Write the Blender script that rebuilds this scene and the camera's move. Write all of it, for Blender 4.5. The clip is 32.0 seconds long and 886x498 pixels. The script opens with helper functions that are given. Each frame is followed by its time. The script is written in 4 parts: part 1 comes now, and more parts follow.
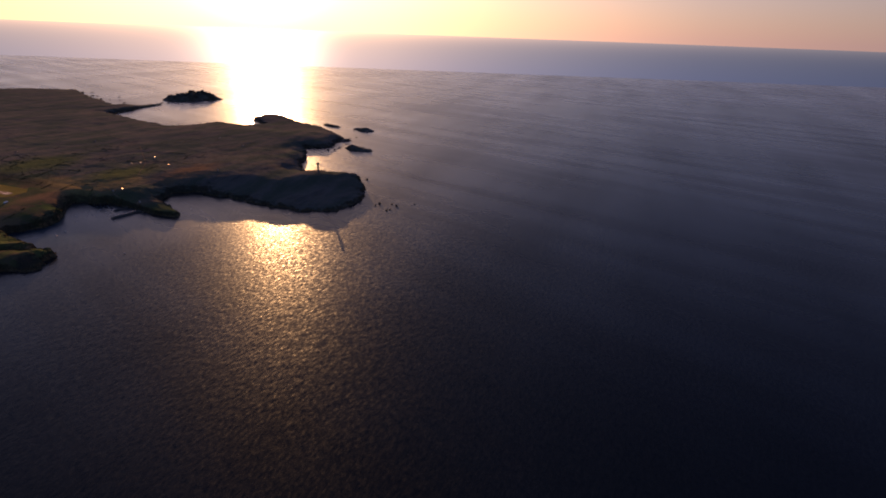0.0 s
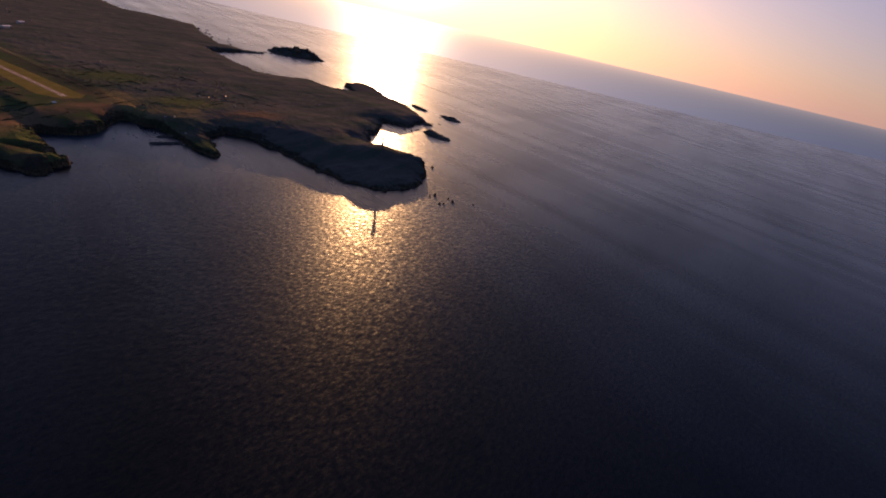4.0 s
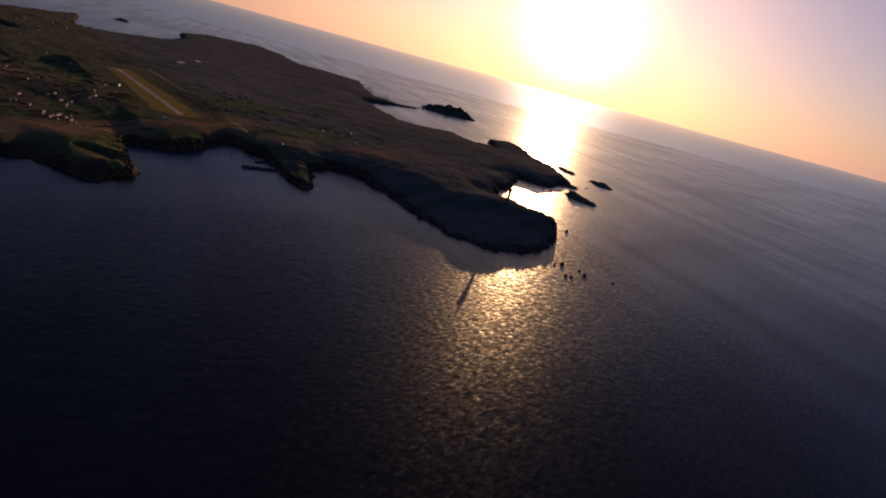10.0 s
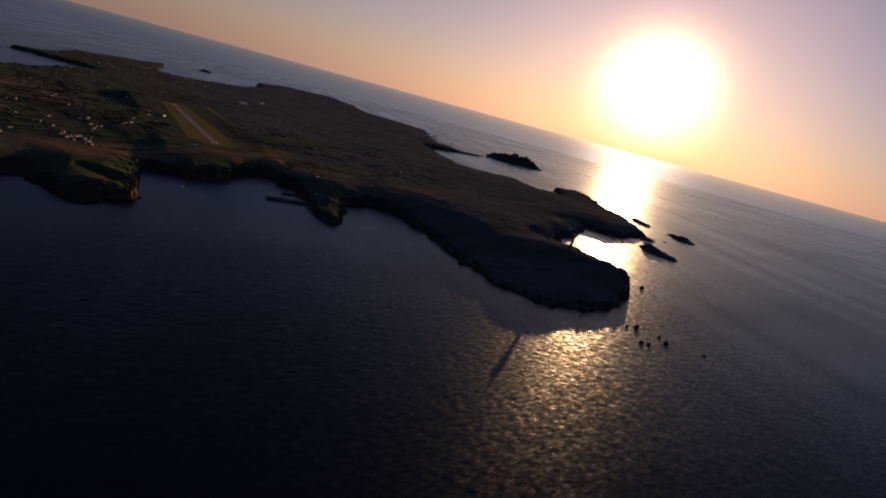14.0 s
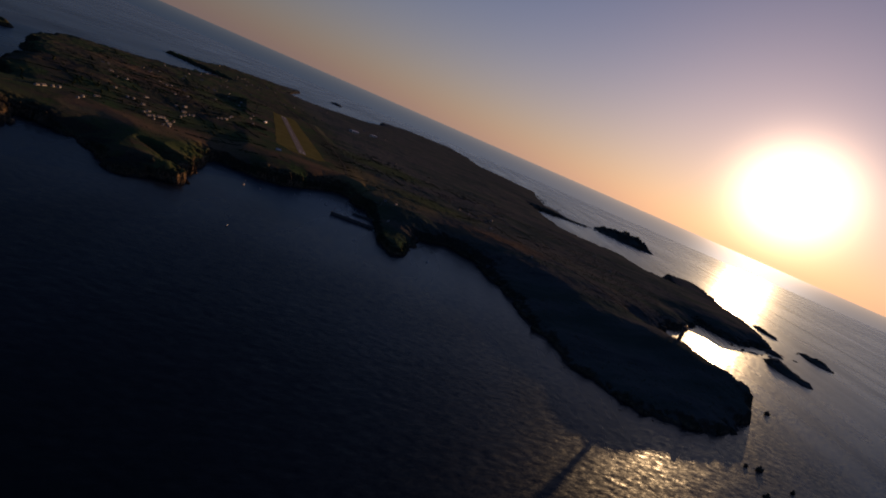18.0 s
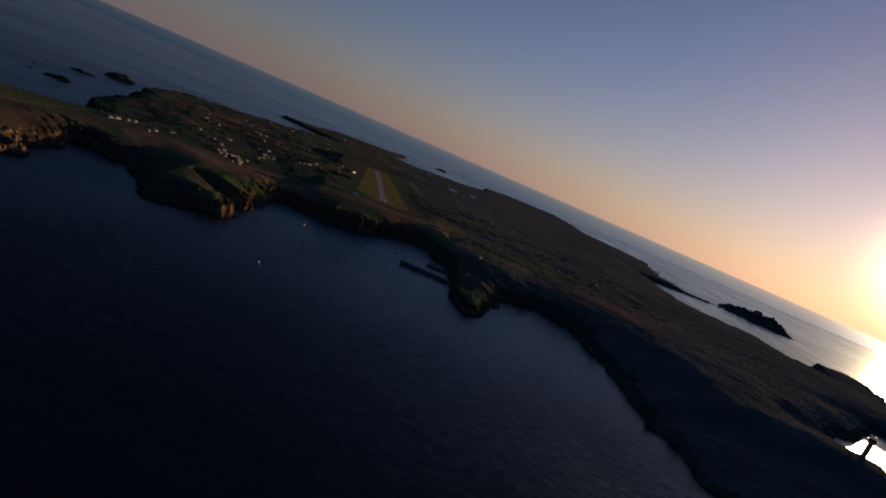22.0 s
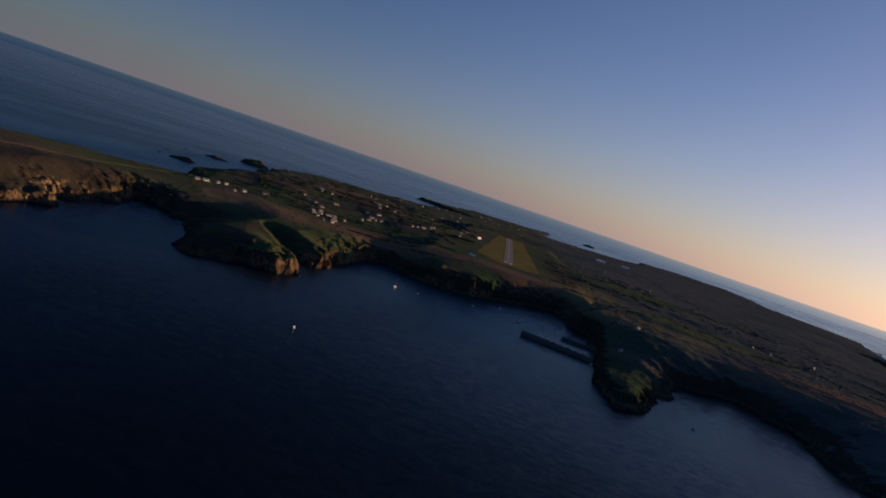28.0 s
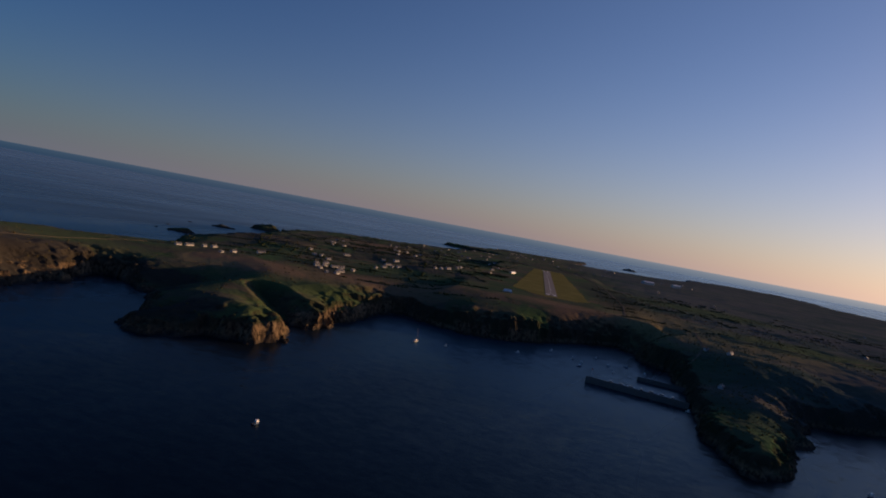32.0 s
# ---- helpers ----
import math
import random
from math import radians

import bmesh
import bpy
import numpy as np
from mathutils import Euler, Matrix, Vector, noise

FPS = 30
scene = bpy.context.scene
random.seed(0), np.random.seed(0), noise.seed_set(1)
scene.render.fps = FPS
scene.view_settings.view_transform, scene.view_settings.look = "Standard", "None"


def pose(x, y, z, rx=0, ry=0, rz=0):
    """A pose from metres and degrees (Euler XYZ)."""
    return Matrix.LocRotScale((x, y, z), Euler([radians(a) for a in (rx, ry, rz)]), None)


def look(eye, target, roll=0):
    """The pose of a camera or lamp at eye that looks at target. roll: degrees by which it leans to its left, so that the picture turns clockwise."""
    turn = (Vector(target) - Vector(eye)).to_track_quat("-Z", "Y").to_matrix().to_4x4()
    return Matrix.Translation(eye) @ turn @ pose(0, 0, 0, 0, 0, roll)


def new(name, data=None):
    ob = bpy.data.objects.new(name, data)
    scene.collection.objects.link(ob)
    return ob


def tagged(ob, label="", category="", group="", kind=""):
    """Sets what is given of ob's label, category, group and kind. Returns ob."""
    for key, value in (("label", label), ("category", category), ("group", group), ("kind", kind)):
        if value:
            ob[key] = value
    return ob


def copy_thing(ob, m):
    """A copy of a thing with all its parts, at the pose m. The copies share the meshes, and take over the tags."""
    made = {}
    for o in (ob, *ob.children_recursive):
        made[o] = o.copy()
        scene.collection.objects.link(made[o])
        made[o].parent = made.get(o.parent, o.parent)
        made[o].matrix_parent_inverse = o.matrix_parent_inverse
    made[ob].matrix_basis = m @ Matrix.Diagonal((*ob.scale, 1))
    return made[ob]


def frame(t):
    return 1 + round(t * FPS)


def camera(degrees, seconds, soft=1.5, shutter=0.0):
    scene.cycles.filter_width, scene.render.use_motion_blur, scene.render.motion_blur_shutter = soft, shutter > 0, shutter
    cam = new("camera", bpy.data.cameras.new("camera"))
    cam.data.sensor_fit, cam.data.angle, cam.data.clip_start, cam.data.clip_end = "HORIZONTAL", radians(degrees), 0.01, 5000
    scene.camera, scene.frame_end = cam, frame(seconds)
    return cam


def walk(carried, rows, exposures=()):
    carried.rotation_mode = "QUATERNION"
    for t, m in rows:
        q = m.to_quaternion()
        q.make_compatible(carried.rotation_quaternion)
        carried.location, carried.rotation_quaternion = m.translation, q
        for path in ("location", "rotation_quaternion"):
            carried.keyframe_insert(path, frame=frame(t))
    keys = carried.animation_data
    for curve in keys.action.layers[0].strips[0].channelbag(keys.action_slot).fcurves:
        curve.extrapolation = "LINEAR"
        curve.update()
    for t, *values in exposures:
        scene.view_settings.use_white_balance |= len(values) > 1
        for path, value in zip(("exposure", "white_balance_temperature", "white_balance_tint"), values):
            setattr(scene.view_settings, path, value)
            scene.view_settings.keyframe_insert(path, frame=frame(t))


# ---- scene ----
# ---- camera and its flight ----
cam = camera(77.73, 32.0, soft=1.9)
# seconds, place, bearing clockwise from the runway's axis, pitch, lean to the left
FLIGHT = [
    (0.0, -631.26, -1030.94, 310.59, 71.02, -21.29, 2.13),
    (0.5, -614.72, -1031.69, 305.55, 70.26, -21.76, 2.99),
    (1.0, -598.12, -1031.85, 300.45, 69.52, -21.59, 5.05),
    (1.5, -581.46, -1031.42, 295.29, 68.80, -21.51, 6.84),
    (2.0, -564.74, -1030.41, 290.07, 68.18, -21.36, 9.33),
    (2.5, -547.97, -1028.81, 284.80, 66.88, -21.59, 10.11),
    (3.0, -531.16, -1026.63, 279.48, 65.55, -21.74, 11.09),
    (3.5, -514.33, -1023.86, 274.10, 64.29, -21.77, 12.24),
    (4.0, -497.51, -1020.51, 268.69, 63.08, -21.71, 13.27),
    (4.5, -480.73, -1016.59, 263.24, 61.81, -21.62, 13.77),
    (5.0, -464.01, -1012.11, 257.76, 60.36, -21.59, 13.60),
    (5.5, -447.39, -1007.11, 252.28, 58.69, -21.56, 13.62),
    (6.0, -430.90, -1001.61, 246.79, 57.00, -21.40, 14.22),
    (6.5, -414.58, -995.65, 241.32, 55.32, -21.27, 14.43),
    (7.0, -398.46, -989.28, 235.88, 53.80, -20.96, 14.81),
    (7.5, -382.57, -982.55, 230.48, 52.59, -20.63, 15.41),
    (8.0, -366.96, -975.51, 225.14, 51.44, -20.23, 15.41),
    (8.5, -351.63, -968.20, 219.86, 50.15, -19.77, 14.93),
    (9.0, -336.61, -960.68, 214.67, 48.75, -19.11, 14.93),
    (9.5, -321.93, -952.97, 209.57, 47.30, -18.62, 15.08),
    (10.0, -307.59, -945.13, 204.56, 46.03, -18.19, 15.11),
    (10.5, -293.59, -937.17, 199.66, 44.98, -17.82, 14.99),
    (11.0, -279.95, -929.12, 194.87, 44.04, -17.23, 14.98),
    (11.5, -266.65, -920.98, 190.19, 43.10, -16.73, 14.48),
    (12.0, -253.69, -912.77, 185.63, 42.15, -16.18, 14.08),
    (12.5, -241.07, -904.49, 181.18, 41.11, -15.81, 13.90),
    (13.0, -228.77, -896.12, 176.85, 39.99, -15.13, 14.28),
    (13.5, -216.80, -887.66, 172.63, 38.84, -14.94, 14.09),
    (14.0, -205.13, -879.09, 168.52, 37.56, -14.54, 15.17),
    (14.5, -193.78, -870.39, 164.53, 36.16, -14.04, 16.29),
    (15.0, -182.73, -861.54, 160.65, 34.67, -13.57, 17.41),
    (15.5, -171.98, -852.54, 156.87, 33.14, -13.16, 18.45),
    (16.0, -161.55, -843.35, 153.20, 31.63, -12.80, 19.44),
    (16.5, -151.42, -833.98, 149.63, 30.17, -12.48, 20.44),
    (17.0, -141.61, -824.40, 146.14, 28.75, -12.19, 21.51),
    (17.5, -132.12, -814.60, 142.75, 27.26, -12.17, 22.29),
    (18.0, -122.97, -804.60, 139.42, 25.72, -11.87, 23.57),
    (18.5, -114.14, -794.38, 136.16, 24.10, -11.71, 23.84),
    (19.0, -105.67, -783.97, 132.95, 22.34, -11.74, 23.44),
    (19.5, -97.54, -773.37, 129.78, 20.59, -11.38, 23.10),
    (20.0, -89.78, -762.61, 126.64, 19.01, -10.82, 22.71),
    (20.5, -82.38, -751.71, 123.53, 17.63, -10.19, 22.35),
    (21.0, -75.35, -740.70, 120.44, 16.29, -9.71, 22.05),
    (21.5, -68.69, -729.62, 117.38, 14.69, -9.55, 22.64),
    (22.0, -62.41, -718.49, 114.33, 12.65, -9.49, 23.57),
    (22.5, -56.52, -707.36, 111.32, 10.58, -9.48, 23.69),
    (23.0, -51.02, -696.27, 108.35, 8.72, -9.29, 23.68),
    (23.5, -45.91, -685.23, 105.43, 7.16, -9.21, 23.86),
    (24.0, -41.20, -674.29, 102.57, 5.63, -9.00, 24.33),
    (24.5, -36.90, -663.46, 99.79, 3.95, -8.77, 24.94),
    (25.0, -33.01, -652.76, 97.10, 2.25, -8.79, 24.76),
    (25.5, -29.52, -642.18, 94.51, 0.47, -8.87, 24.77),
    (26.0, -26.45, -631.74, 92.02, -1.08, -8.81, 23.96),
    (26.5, -23.79, -621.43, 89.63, -2.33, -8.52, 22.53),
    (27.0, -21.52, -611.21, 87.35, -3.33, -8.02, 20.90),
    (27.5, -19.66, -601.09, 85.18, -4.23, -7.39, 19.54),
    (28.0, -18.18, -591.04, 83.10, -5.18, -6.74, 18.72),
    (28.5, -17.09, -581.04, 81.12, -6.43, -6.29, 17.90),
    (29.0, -16.36, -571.08, 79.22, -7.58, -5.65, 17.07),
    (29.5, -15.99, -561.15, 77.40, -8.36, -5.12, 16.13),
    (30.0, -15.97, -551.23, 75.65, -8.80, -4.62, 15.42),
    (30.5, -16.30, -541.32, 73.97, -9.18, -4.24, 14.38),
    (31.0, -16.97, -531.42, 72.35, -9.55, -3.62, 13.53),
    (31.5, -17.98, -521.52, 70.78, -9.77, -3.19, 12.01),
    (32.0, -19.33, -511.62, 69.28, -9.71, -2.77, 10.59),
]
EXPOSURES = [(0.0, 1.36, 11800, 45), (6.0, 1.16, 11600, 45), (12.0, 0.34, 9900, 37), (19.0, -0.16, 8200, 24), (25.0, 0.36, 7600, 17), (32.0, 0.6, 7100, 15)]
walk(cam, [(t, pose(x, y, z, 90 + pitch, 0, -bearing) @ pose(0, 0, 0, 0, 0, lean)) for t, x, y, z, bearing, pitch, lean in FLIGHT], EXPOSURES)

# ---- light settings ----
SUN_STRENGTH, SKY_STRENGTH, SKY_DUST = 4.2, 0.076, 0.3
SKY_TINT, SKY_TINT_FAR = (0.76, 0.88, 1.38), (0.15, 0.44, 0.98)
GLOW_NEAR, GLOW_FAR = (64.0, 440.0), (2.8, 25.0)
HAZE_POWER, HAZE_MIX, HAZE_COLOR, HAZE_COLOR_FAR = 9.0, 0.8, (2.45, 2.0, 2.45), (1.32, 1.42, 1.95)
FAR_SEA, FAR_LIFT = (0.205, 0.300, 0.42), 0.08
FAR_HAZE, FAR_VEIL = 0.10, 0.42
HAZE_SUN, HAZE_SUN_POWER = (4.2, 3.0, 2.4), 5.0
SEA_ROUGH, SEA_SLOPE, SEA_IOR, SEA_TINT = 0.18, 0.32, 1.30, (0.70, 0.88, 0.98, 1)
BANK_EDGE, BANK_RISE, BANK_TINT = 0.20, 2.2, (0.66, 0.74, 0.86)
WAVE_HEIGHT = 0.12

# ---- world, sun ----
SUN_AZ, SUN_EL = radians(53.3), radians(5.6)
SUN_DIR = Vector((math.sin(SUN_AZ) * math.cos(SUN_EL), math.cos(SUN_AZ) * math.cos(SUN_EL), math.sin(SUN_EL)))


def link(nt, a, b):
    nt.links.new(a, b)


def math_node(nt, op, a, b=None, clamp=False):
    n = nt.nodes.new("ShaderNodeMath")
    n.operation, n.use_clamp = op, clamp
    for i, v in enumerate((a, b)):
        if v is None:
            continue
        if isinstance(v, (int, float)):
            n.inputs[i].default_value = v
        else:
            nt.links.new(v, n.inputs[i])
    return n.outputs[0]


def mix_color(nt, fac, a, b, blend="MIX"):
    n = nt.nodes.new("ShaderNodeMix")
    n.data_type, n.blend_type = "RGBA", blend
    for slot, v in ((0, fac), (6, a), (7, b)):
        if isinstance(v, (int, float)):
            n.inputs[slot].default_value = v
        elif isinstance(v, tuple):
            n.inputs[slot].default_value = (*v, 1)
        else:
            nt.links.new(v, n.inputs[slot])
    return n.outputs[2]


world = bpy.data.worlds.new("sky")
scene.world = world
world.use_nodes = True
wt = world.node_tree
wt.nodes.clear()
tc = wt.nodes.new("ShaderNodeTexCoord")
sep = wt.nodes.new("ShaderNodeSeparateXYZ")
link(wt, tc.outputs["Generated"], sep.inputs[0])
below = math_node(wt, "LESS_THAN", sep.outputs[2], -0.0015)
up = math_node(wt, "ADD", math_node(wt, "MAXIMUM", math_node(wt, "ABSOLUTE", sep.outputs[2]), 0.004), math_node(wt, "MULTIPLY", below, FAR_LIFT))
comb = wt.nodes.new("ShaderNodeCombineXYZ")
link(wt, sep.outputs[0], comb.inputs[0])
link(wt, sep.outputs[1], comb.inputs[1])
link(wt, up, comb.inputs[2])
sky = wt.nodes.new("ShaderNodeTexSky")
sky.sky_type, sky.sun_disc = "NISHITA", False
sky.sun_elevation, sky.sun_rotation = SUN_EL, SUN_AZ
sky.altitude, sky.air_density, sky.dust_density, sky.ozone_density = 100, 1.0, SKY_DUST, 1.5
link(wt, comb.outputs[0], sky.inputs[0])
# the bright haze round the low sun
dot = wt.nodes.new("ShaderNodeVectorMath")
dot.operation = "DOT_PRODUCT"
norm = wt.nodes.new("ShaderNodeVectorMath")
norm.operation = "NORMALIZE"
link(wt, comb.outputs[0], norm.inputs[0])
link(wt, norm.outputs[0], dot.inputs[0])
dot.inputs[1].default_value = SUN_DIR
facing = math_node(wt, "MAXIMUM", dot.outputs["Value"], 0.0)
near_sun = math_node(wt, "MULTIPLY", math_node(wt, "POWER", facing, GLOW_NEAR[1]), GLOW_NEAR[0])
far_sun = math_node(wt, "MULTIPLY", math_node(wt, "POWER", facing, GLOW_FAR[1]), GLOW_FAR[0])
turn = math_node(wt, "MULTIPLY", math_node(wt, "ADD", dot.outputs["Value"], 0.22), 0.90, True)
sky_c = mix_color(wt, 1.0, sky.outputs[0], mix_color(wt, turn, SKY_TINT_FAR, SKY_TINT), "MULTIPLY")
def scaled_color(nt, value, color):
    n = nt.nodes.new("ShaderNodeVectorMath")
    n.operation = "SCALE"
    n.inputs[0].default_value = color
    link(nt, value, n.inputs["Scale"])
    return n.outputs[0]
lit = mix_color(wt, 1.0, sky_c, scaled_color(wt, near_sun, (1.0, 0.78, 0.58)), "ADD")
lit = mix_color(wt, 1.0, lit, scaled_color(wt, far_sun, (1.0, 0.64, 0.47)), "ADD")
# haze along the horizon, and the far sea under it
haze = math_node(wt, "POWER", math_node(wt, "SUBTRACT", 1.0, up), HAZE_POWER)
lit = mix_color(wt, math_node(wt, "MULTIPLY", haze, HAZE_MIX), lit, mix_color(wt, turn, HAZE_COLOR_FAR, HAZE_COLOR))
lit = mix_color(wt, 1.0, lit, scaled_color(wt, math_node(wt, "MULTIPLY", haze, far_sun), (0.5, 0.3, 0.18)), "ADD")
lit = mix_color(wt, 1.0, lit, scaled_color(wt, math_node(wt, "MULTIPLY", haze, math_node(wt, "POWER", facing, HAZE_SUN_POWER)), HAZE_SUN), "ADD")
# a grey-blue bank of haze east of the sun
aside = wt.nodes.new("ShaderNodeVectorMath")
aside.operation = "DOT_PRODUCT"
link(wt, norm.outputs[0], aside.inputs[0])
aside.inputs[1].default_value = (math.cos(SUN_AZ), -math.sin(SUN_AZ), 0)
bank_share = math_node(wt, "MULTIPLY", math_node(wt, "SUBTRACT", aside.outputs["Value"], BANK_EDGE), BANK_RISE, True)
lit = mix_color(wt, bank_share, lit, mix_color(wt, 1.0, lit, BANK_TINT, "MULTIPLY"))
far_sea = mix_color(wt, 1.0, lit, FAR_SEA, "MULTIPLY")
dip = math_node(wt, "POWER", math_node(wt, "SUBTRACT", 1.0, math_node(wt, "ABSOLUTE", sep.outputs[2])), 110.0)
veil = math_node(wt, "ADD", math_node(wt, "MULTIPLY", dip, FAR_VEIL), math_node(wt, "MULTIPLY", math_node(wt, "POWER", facing, 2.5), FAR_HAZE))
far_sea = mix_color(wt, veil, far_sea, lit)
lit = mix_color(wt, below, lit, far_sea)
bg = wt.nodes.new("ShaderNodeBackground")
bg.inputs[1].default_value = SKY_STRENGTH
wo = wt.nodes.new("ShaderNodeOutputWorld")
link(wt, lit, bg.inputs[0])
link(wt, bg.outputs[0], wo.inputs[0])

sun = bpy.data.lights.new("sun", "SUN")
sun.energy, sun.angle, sun.color = SUN_STRENGTH, radians(0.4), (1.0, 0.62, 0.33)
sun_ob = new("sun", sun)
sun_ob.matrix_world = look(SUN_DIR * 100, (0, 0, 0))

# faces of bare ochre rock: x, y, reach
SCARS = [(-264, -330, 36), (-266, -270, 40), (-276, -228, 26), (-134, -270, 26), (-124, -205, 34), (-116, -160, 22), (-52, -150, 12), (-20, -138, 12)]

# ---- noise for terrain ----
_grid = np.random.RandomState(7).rand(256, 256)


def vnoise(x, y):
    xi, yi = np.floor(x).astype(int), np.floor(y).astype(int)
    fx, fy = x - xi, y - yi
    fx, fy = fx * fx * (3 - 2 * fx), fy * fy * (3 - 2 * fy)
    a, b = _grid[xi % 256, yi % 256], _grid[(xi + 1) % 256, yi % 256]
    c, d = _grid[xi % 256, (yi + 1) % 256], _grid[(xi + 1) % 256, (yi + 1) % 256]
    return (a + (b - a) * fx) * (1 - fy) + (c + (d - c) * fx) * fy


def fbm(x, y, octaves=4):
    total, amp = 0.0, 0.5
    for i in range(octaves):
        total = total + amp * (vnoise(x * 2 ** i + 17.3 * i, y * 2 ** i + 5.1 * i) - 0.5)
        amp *= 0.5
    return total * 2


# ---- materials ----
def material(name):
    m = bpy.data.materials.new(name)
    m.use_nodes = True
    nt = m.node_tree
    return m, nt, nt.nodes["Principled BSDF"]


def noise_tex(nt, scale, detail=4.0, rough=0.55, vec=None, stretch=None):
    n = nt.nodes.new("ShaderNodeTexNoise")
    n.inputs["Scale"].default_value, n.inputs["Detail"].default_value, n.inputs["Roughness"].default_value = scale, detail, rough
    if vec is None:
        g = nt.nodes.new("ShaderNodeNewGeometry")
        vec = g.outputs["Position"]
    if stretch:
        mp = nt.nodes.new("ShaderNodeMapping")
        mp.inputs["Rotation"].default_value = (0, 0, stretch[0])
        mp.inputs["Scale"].default_value = stretch[1]
        nt.links.new(vec, mp.inputs[0])
        vec = mp.outputs[0]
    nt.links.new(vec, n.inputs["Vector"])
    return n.outputs[0]


def ramp(nt, fac, stops):
    r = nt.nodes.new("ShaderNodeValToRGB")
    while len(r.color_ramp.elements) < len(stops):
        r.color_ramp.elements.new(0.5)
    for e, (p, c) in zip(r.color_ramp.elements, stops):
        e.position, e.color = p, (*c, 1) if isinstance(c, tuple) else (c, c, c, 1)
    nt.links.new(fac, r.inputs[0])
    return r.outputs[0]


def bump(nt, bsdf, height, strength, distance):
    b = nt.nodes.new("ShaderNodeBump")
    b.inputs["Strength"].default_value, b.inputs["Distance"].default_value = strength, distance
    nt.links.new(height, b.inputs["Height"])
    nt.links.new(b.outputs[0], bsdf.inputs["Normal"])


def plain(name, color, rough=0.7, metal=0.0, vary=0.25, scale=0.8, grain=6.0):
    m, nt, p = material(name)
    a = noise_tex(nt, scale)
    b = noise_tex(nt, grain, 3)
    dark = tuple(c * (1 - vary) for c in color)
    light = tuple(min(1, c * (1 + vary * 0.5)) for c in color)
    c = mix_color(nt, math_node(nt, "ADD", math_node(nt, "MULTIPLY", a, 0.7), math_node(nt, "MULTIPLY", b, 0.3)), dark, light)
    nt.links.new(c, p.inputs["Base Color"])
    p.inputs["Roughness"].default_value, p.inputs["Metallic"].default_value = rough, metal
    p.inputs["Specular IOR Level"].default_value = 0.05 if rough > 0.65 else 0.5
    bump(nt, p, b, 0.15, 0.03)
    return m


def sea_material():
    m, nt, p = material("sea_water")
    nt.nodes.remove(p)
    # wind streaks run a little east of north
    at = nt.nodes.new("ShaderNodeNewGeometry")
    lay = nt.nodes.new("ShaderNodeMapping")
    lay.vector_type = "TEXTURE"
    lay.inputs["Rotation"].default_value, lay.inputs["Scale"].default_value = (0, 0, radians(70)), (1.5, 0.15, 1.0)
    nt.links.new(at.outputs["Position"], lay.inputs[0])
    streak = noise_tex(nt, 0.0018, 4, 0.5, lay.outputs[0])
    patch = noise_tex(nt, 0.0016, 4, 0.55)
    # the slopes of the wavelets, long crests across the wind
    slope = None
    for scale, turn_, stretch, steep in ((0.17, 0.3, (1.0, 2.0, 1.0), SEA_SLOPE), (0.6, 0.6, (1.0, 1.7, 1.0), SEA_SLOPE * 0.7)):
        lie = nt.nodes.new("ShaderNodeMapping")
        lie.inputs["Rotation"].default_value, lie.inputs["Scale"].default_value = (0, 0, turn_), stretch
        nt.links.new(at.outputs["Position"], lie.inputs[0])
        n = nt.nodes.new("ShaderNodeTexNoise")
        n.inputs["Scale"].default_value, n.inputs["Detail"].default_value, n.inputs["Roughness"].default_value = scale, 3.0, 0.55
        nt.links.new(lie.outputs[0], n.inputs["Vector"])
        lean_ = nt.nodes.new("ShaderNodeVectorMath")
        lean_.operation = "MULTIPLY_ADD"
        nt.links.new(n.outputs["Color"], lean_.inputs[0])
        lean_.inputs[1].default_value, lean_.inputs[2].default_value = (steep, steep, 0), (-0.5 * steep, -0.5 * steep, 0)
        if slope is None:
            slope = lean_.outputs[0]
        else:
            both = nt.nodes.new("ShaderNodeVectorMath")
            nt.links.new(slope, both.inputs[0])
            nt.links.new(lean_.outputs[0], both.inputs[1])
            slope = both.outputs[0]
    tilt = nt.nodes.new("ShaderNodeVectorMath")
    nt.links.new(slope, tilt.inputs[0])
    nt.links.new(at.outputs["Normal"], tilt.inputs[1])
    facing_up = nt.nodes.new("ShaderNodeVectorMath")
    facing_up.operation = "NORMALIZE"
    nt.links.new(tilt.outputs[0], facing_up.inputs[0])
    gloss = nt.nodes.new("ShaderNodeBsdfGlossy")
    gloss.inputs["Color"].default_value = SEA_TINT
    r = math_node(nt, "ADD", math_node(nt, "MULTIPLY", streak, 0.08), math_node(nt, "MULTIPLY", patch, 0.10))
    nt.links.new(math_node(nt, "ADD", r, SEA_ROUGH), gloss.inputs["Roughness"])
    nt.links.new(facing_up.outputs[0], gloss.inputs["Normal"])
    facet = nt.nodes.new("ShaderNodeFresnel")
    facet.inputs["IOR"].default_value = SEA_IOR
    # wind-roughened streaks return a little less of the sky than the slicks
    calm = ramp(nt, noise_tex(nt, 0.0026, 5, 0.6, stretch=(radians(70), (0.35, 1.6, 1.0))), [(0.36, 0.86), (0.50, 0.98), (0.64, 1.08)])
    share = math_node(nt, "MULTIPLY", math_node(nt, "MULTIPLY", facet.outputs[0], calm), ramp(nt, streak, [(0.32, 0.70), (0.50, 0.62), (0.68, 0.53)]))
    # pale sand under the shallow bay
    deep = nt.nodes.new("ShaderNodeBsdfDiffuse")
    gp = nt.nodes.new("ShaderNodeNewGeometry")
    off = nt.nodes.new("ShaderNodeVectorMath")
    off.operation = "DISTANCE"
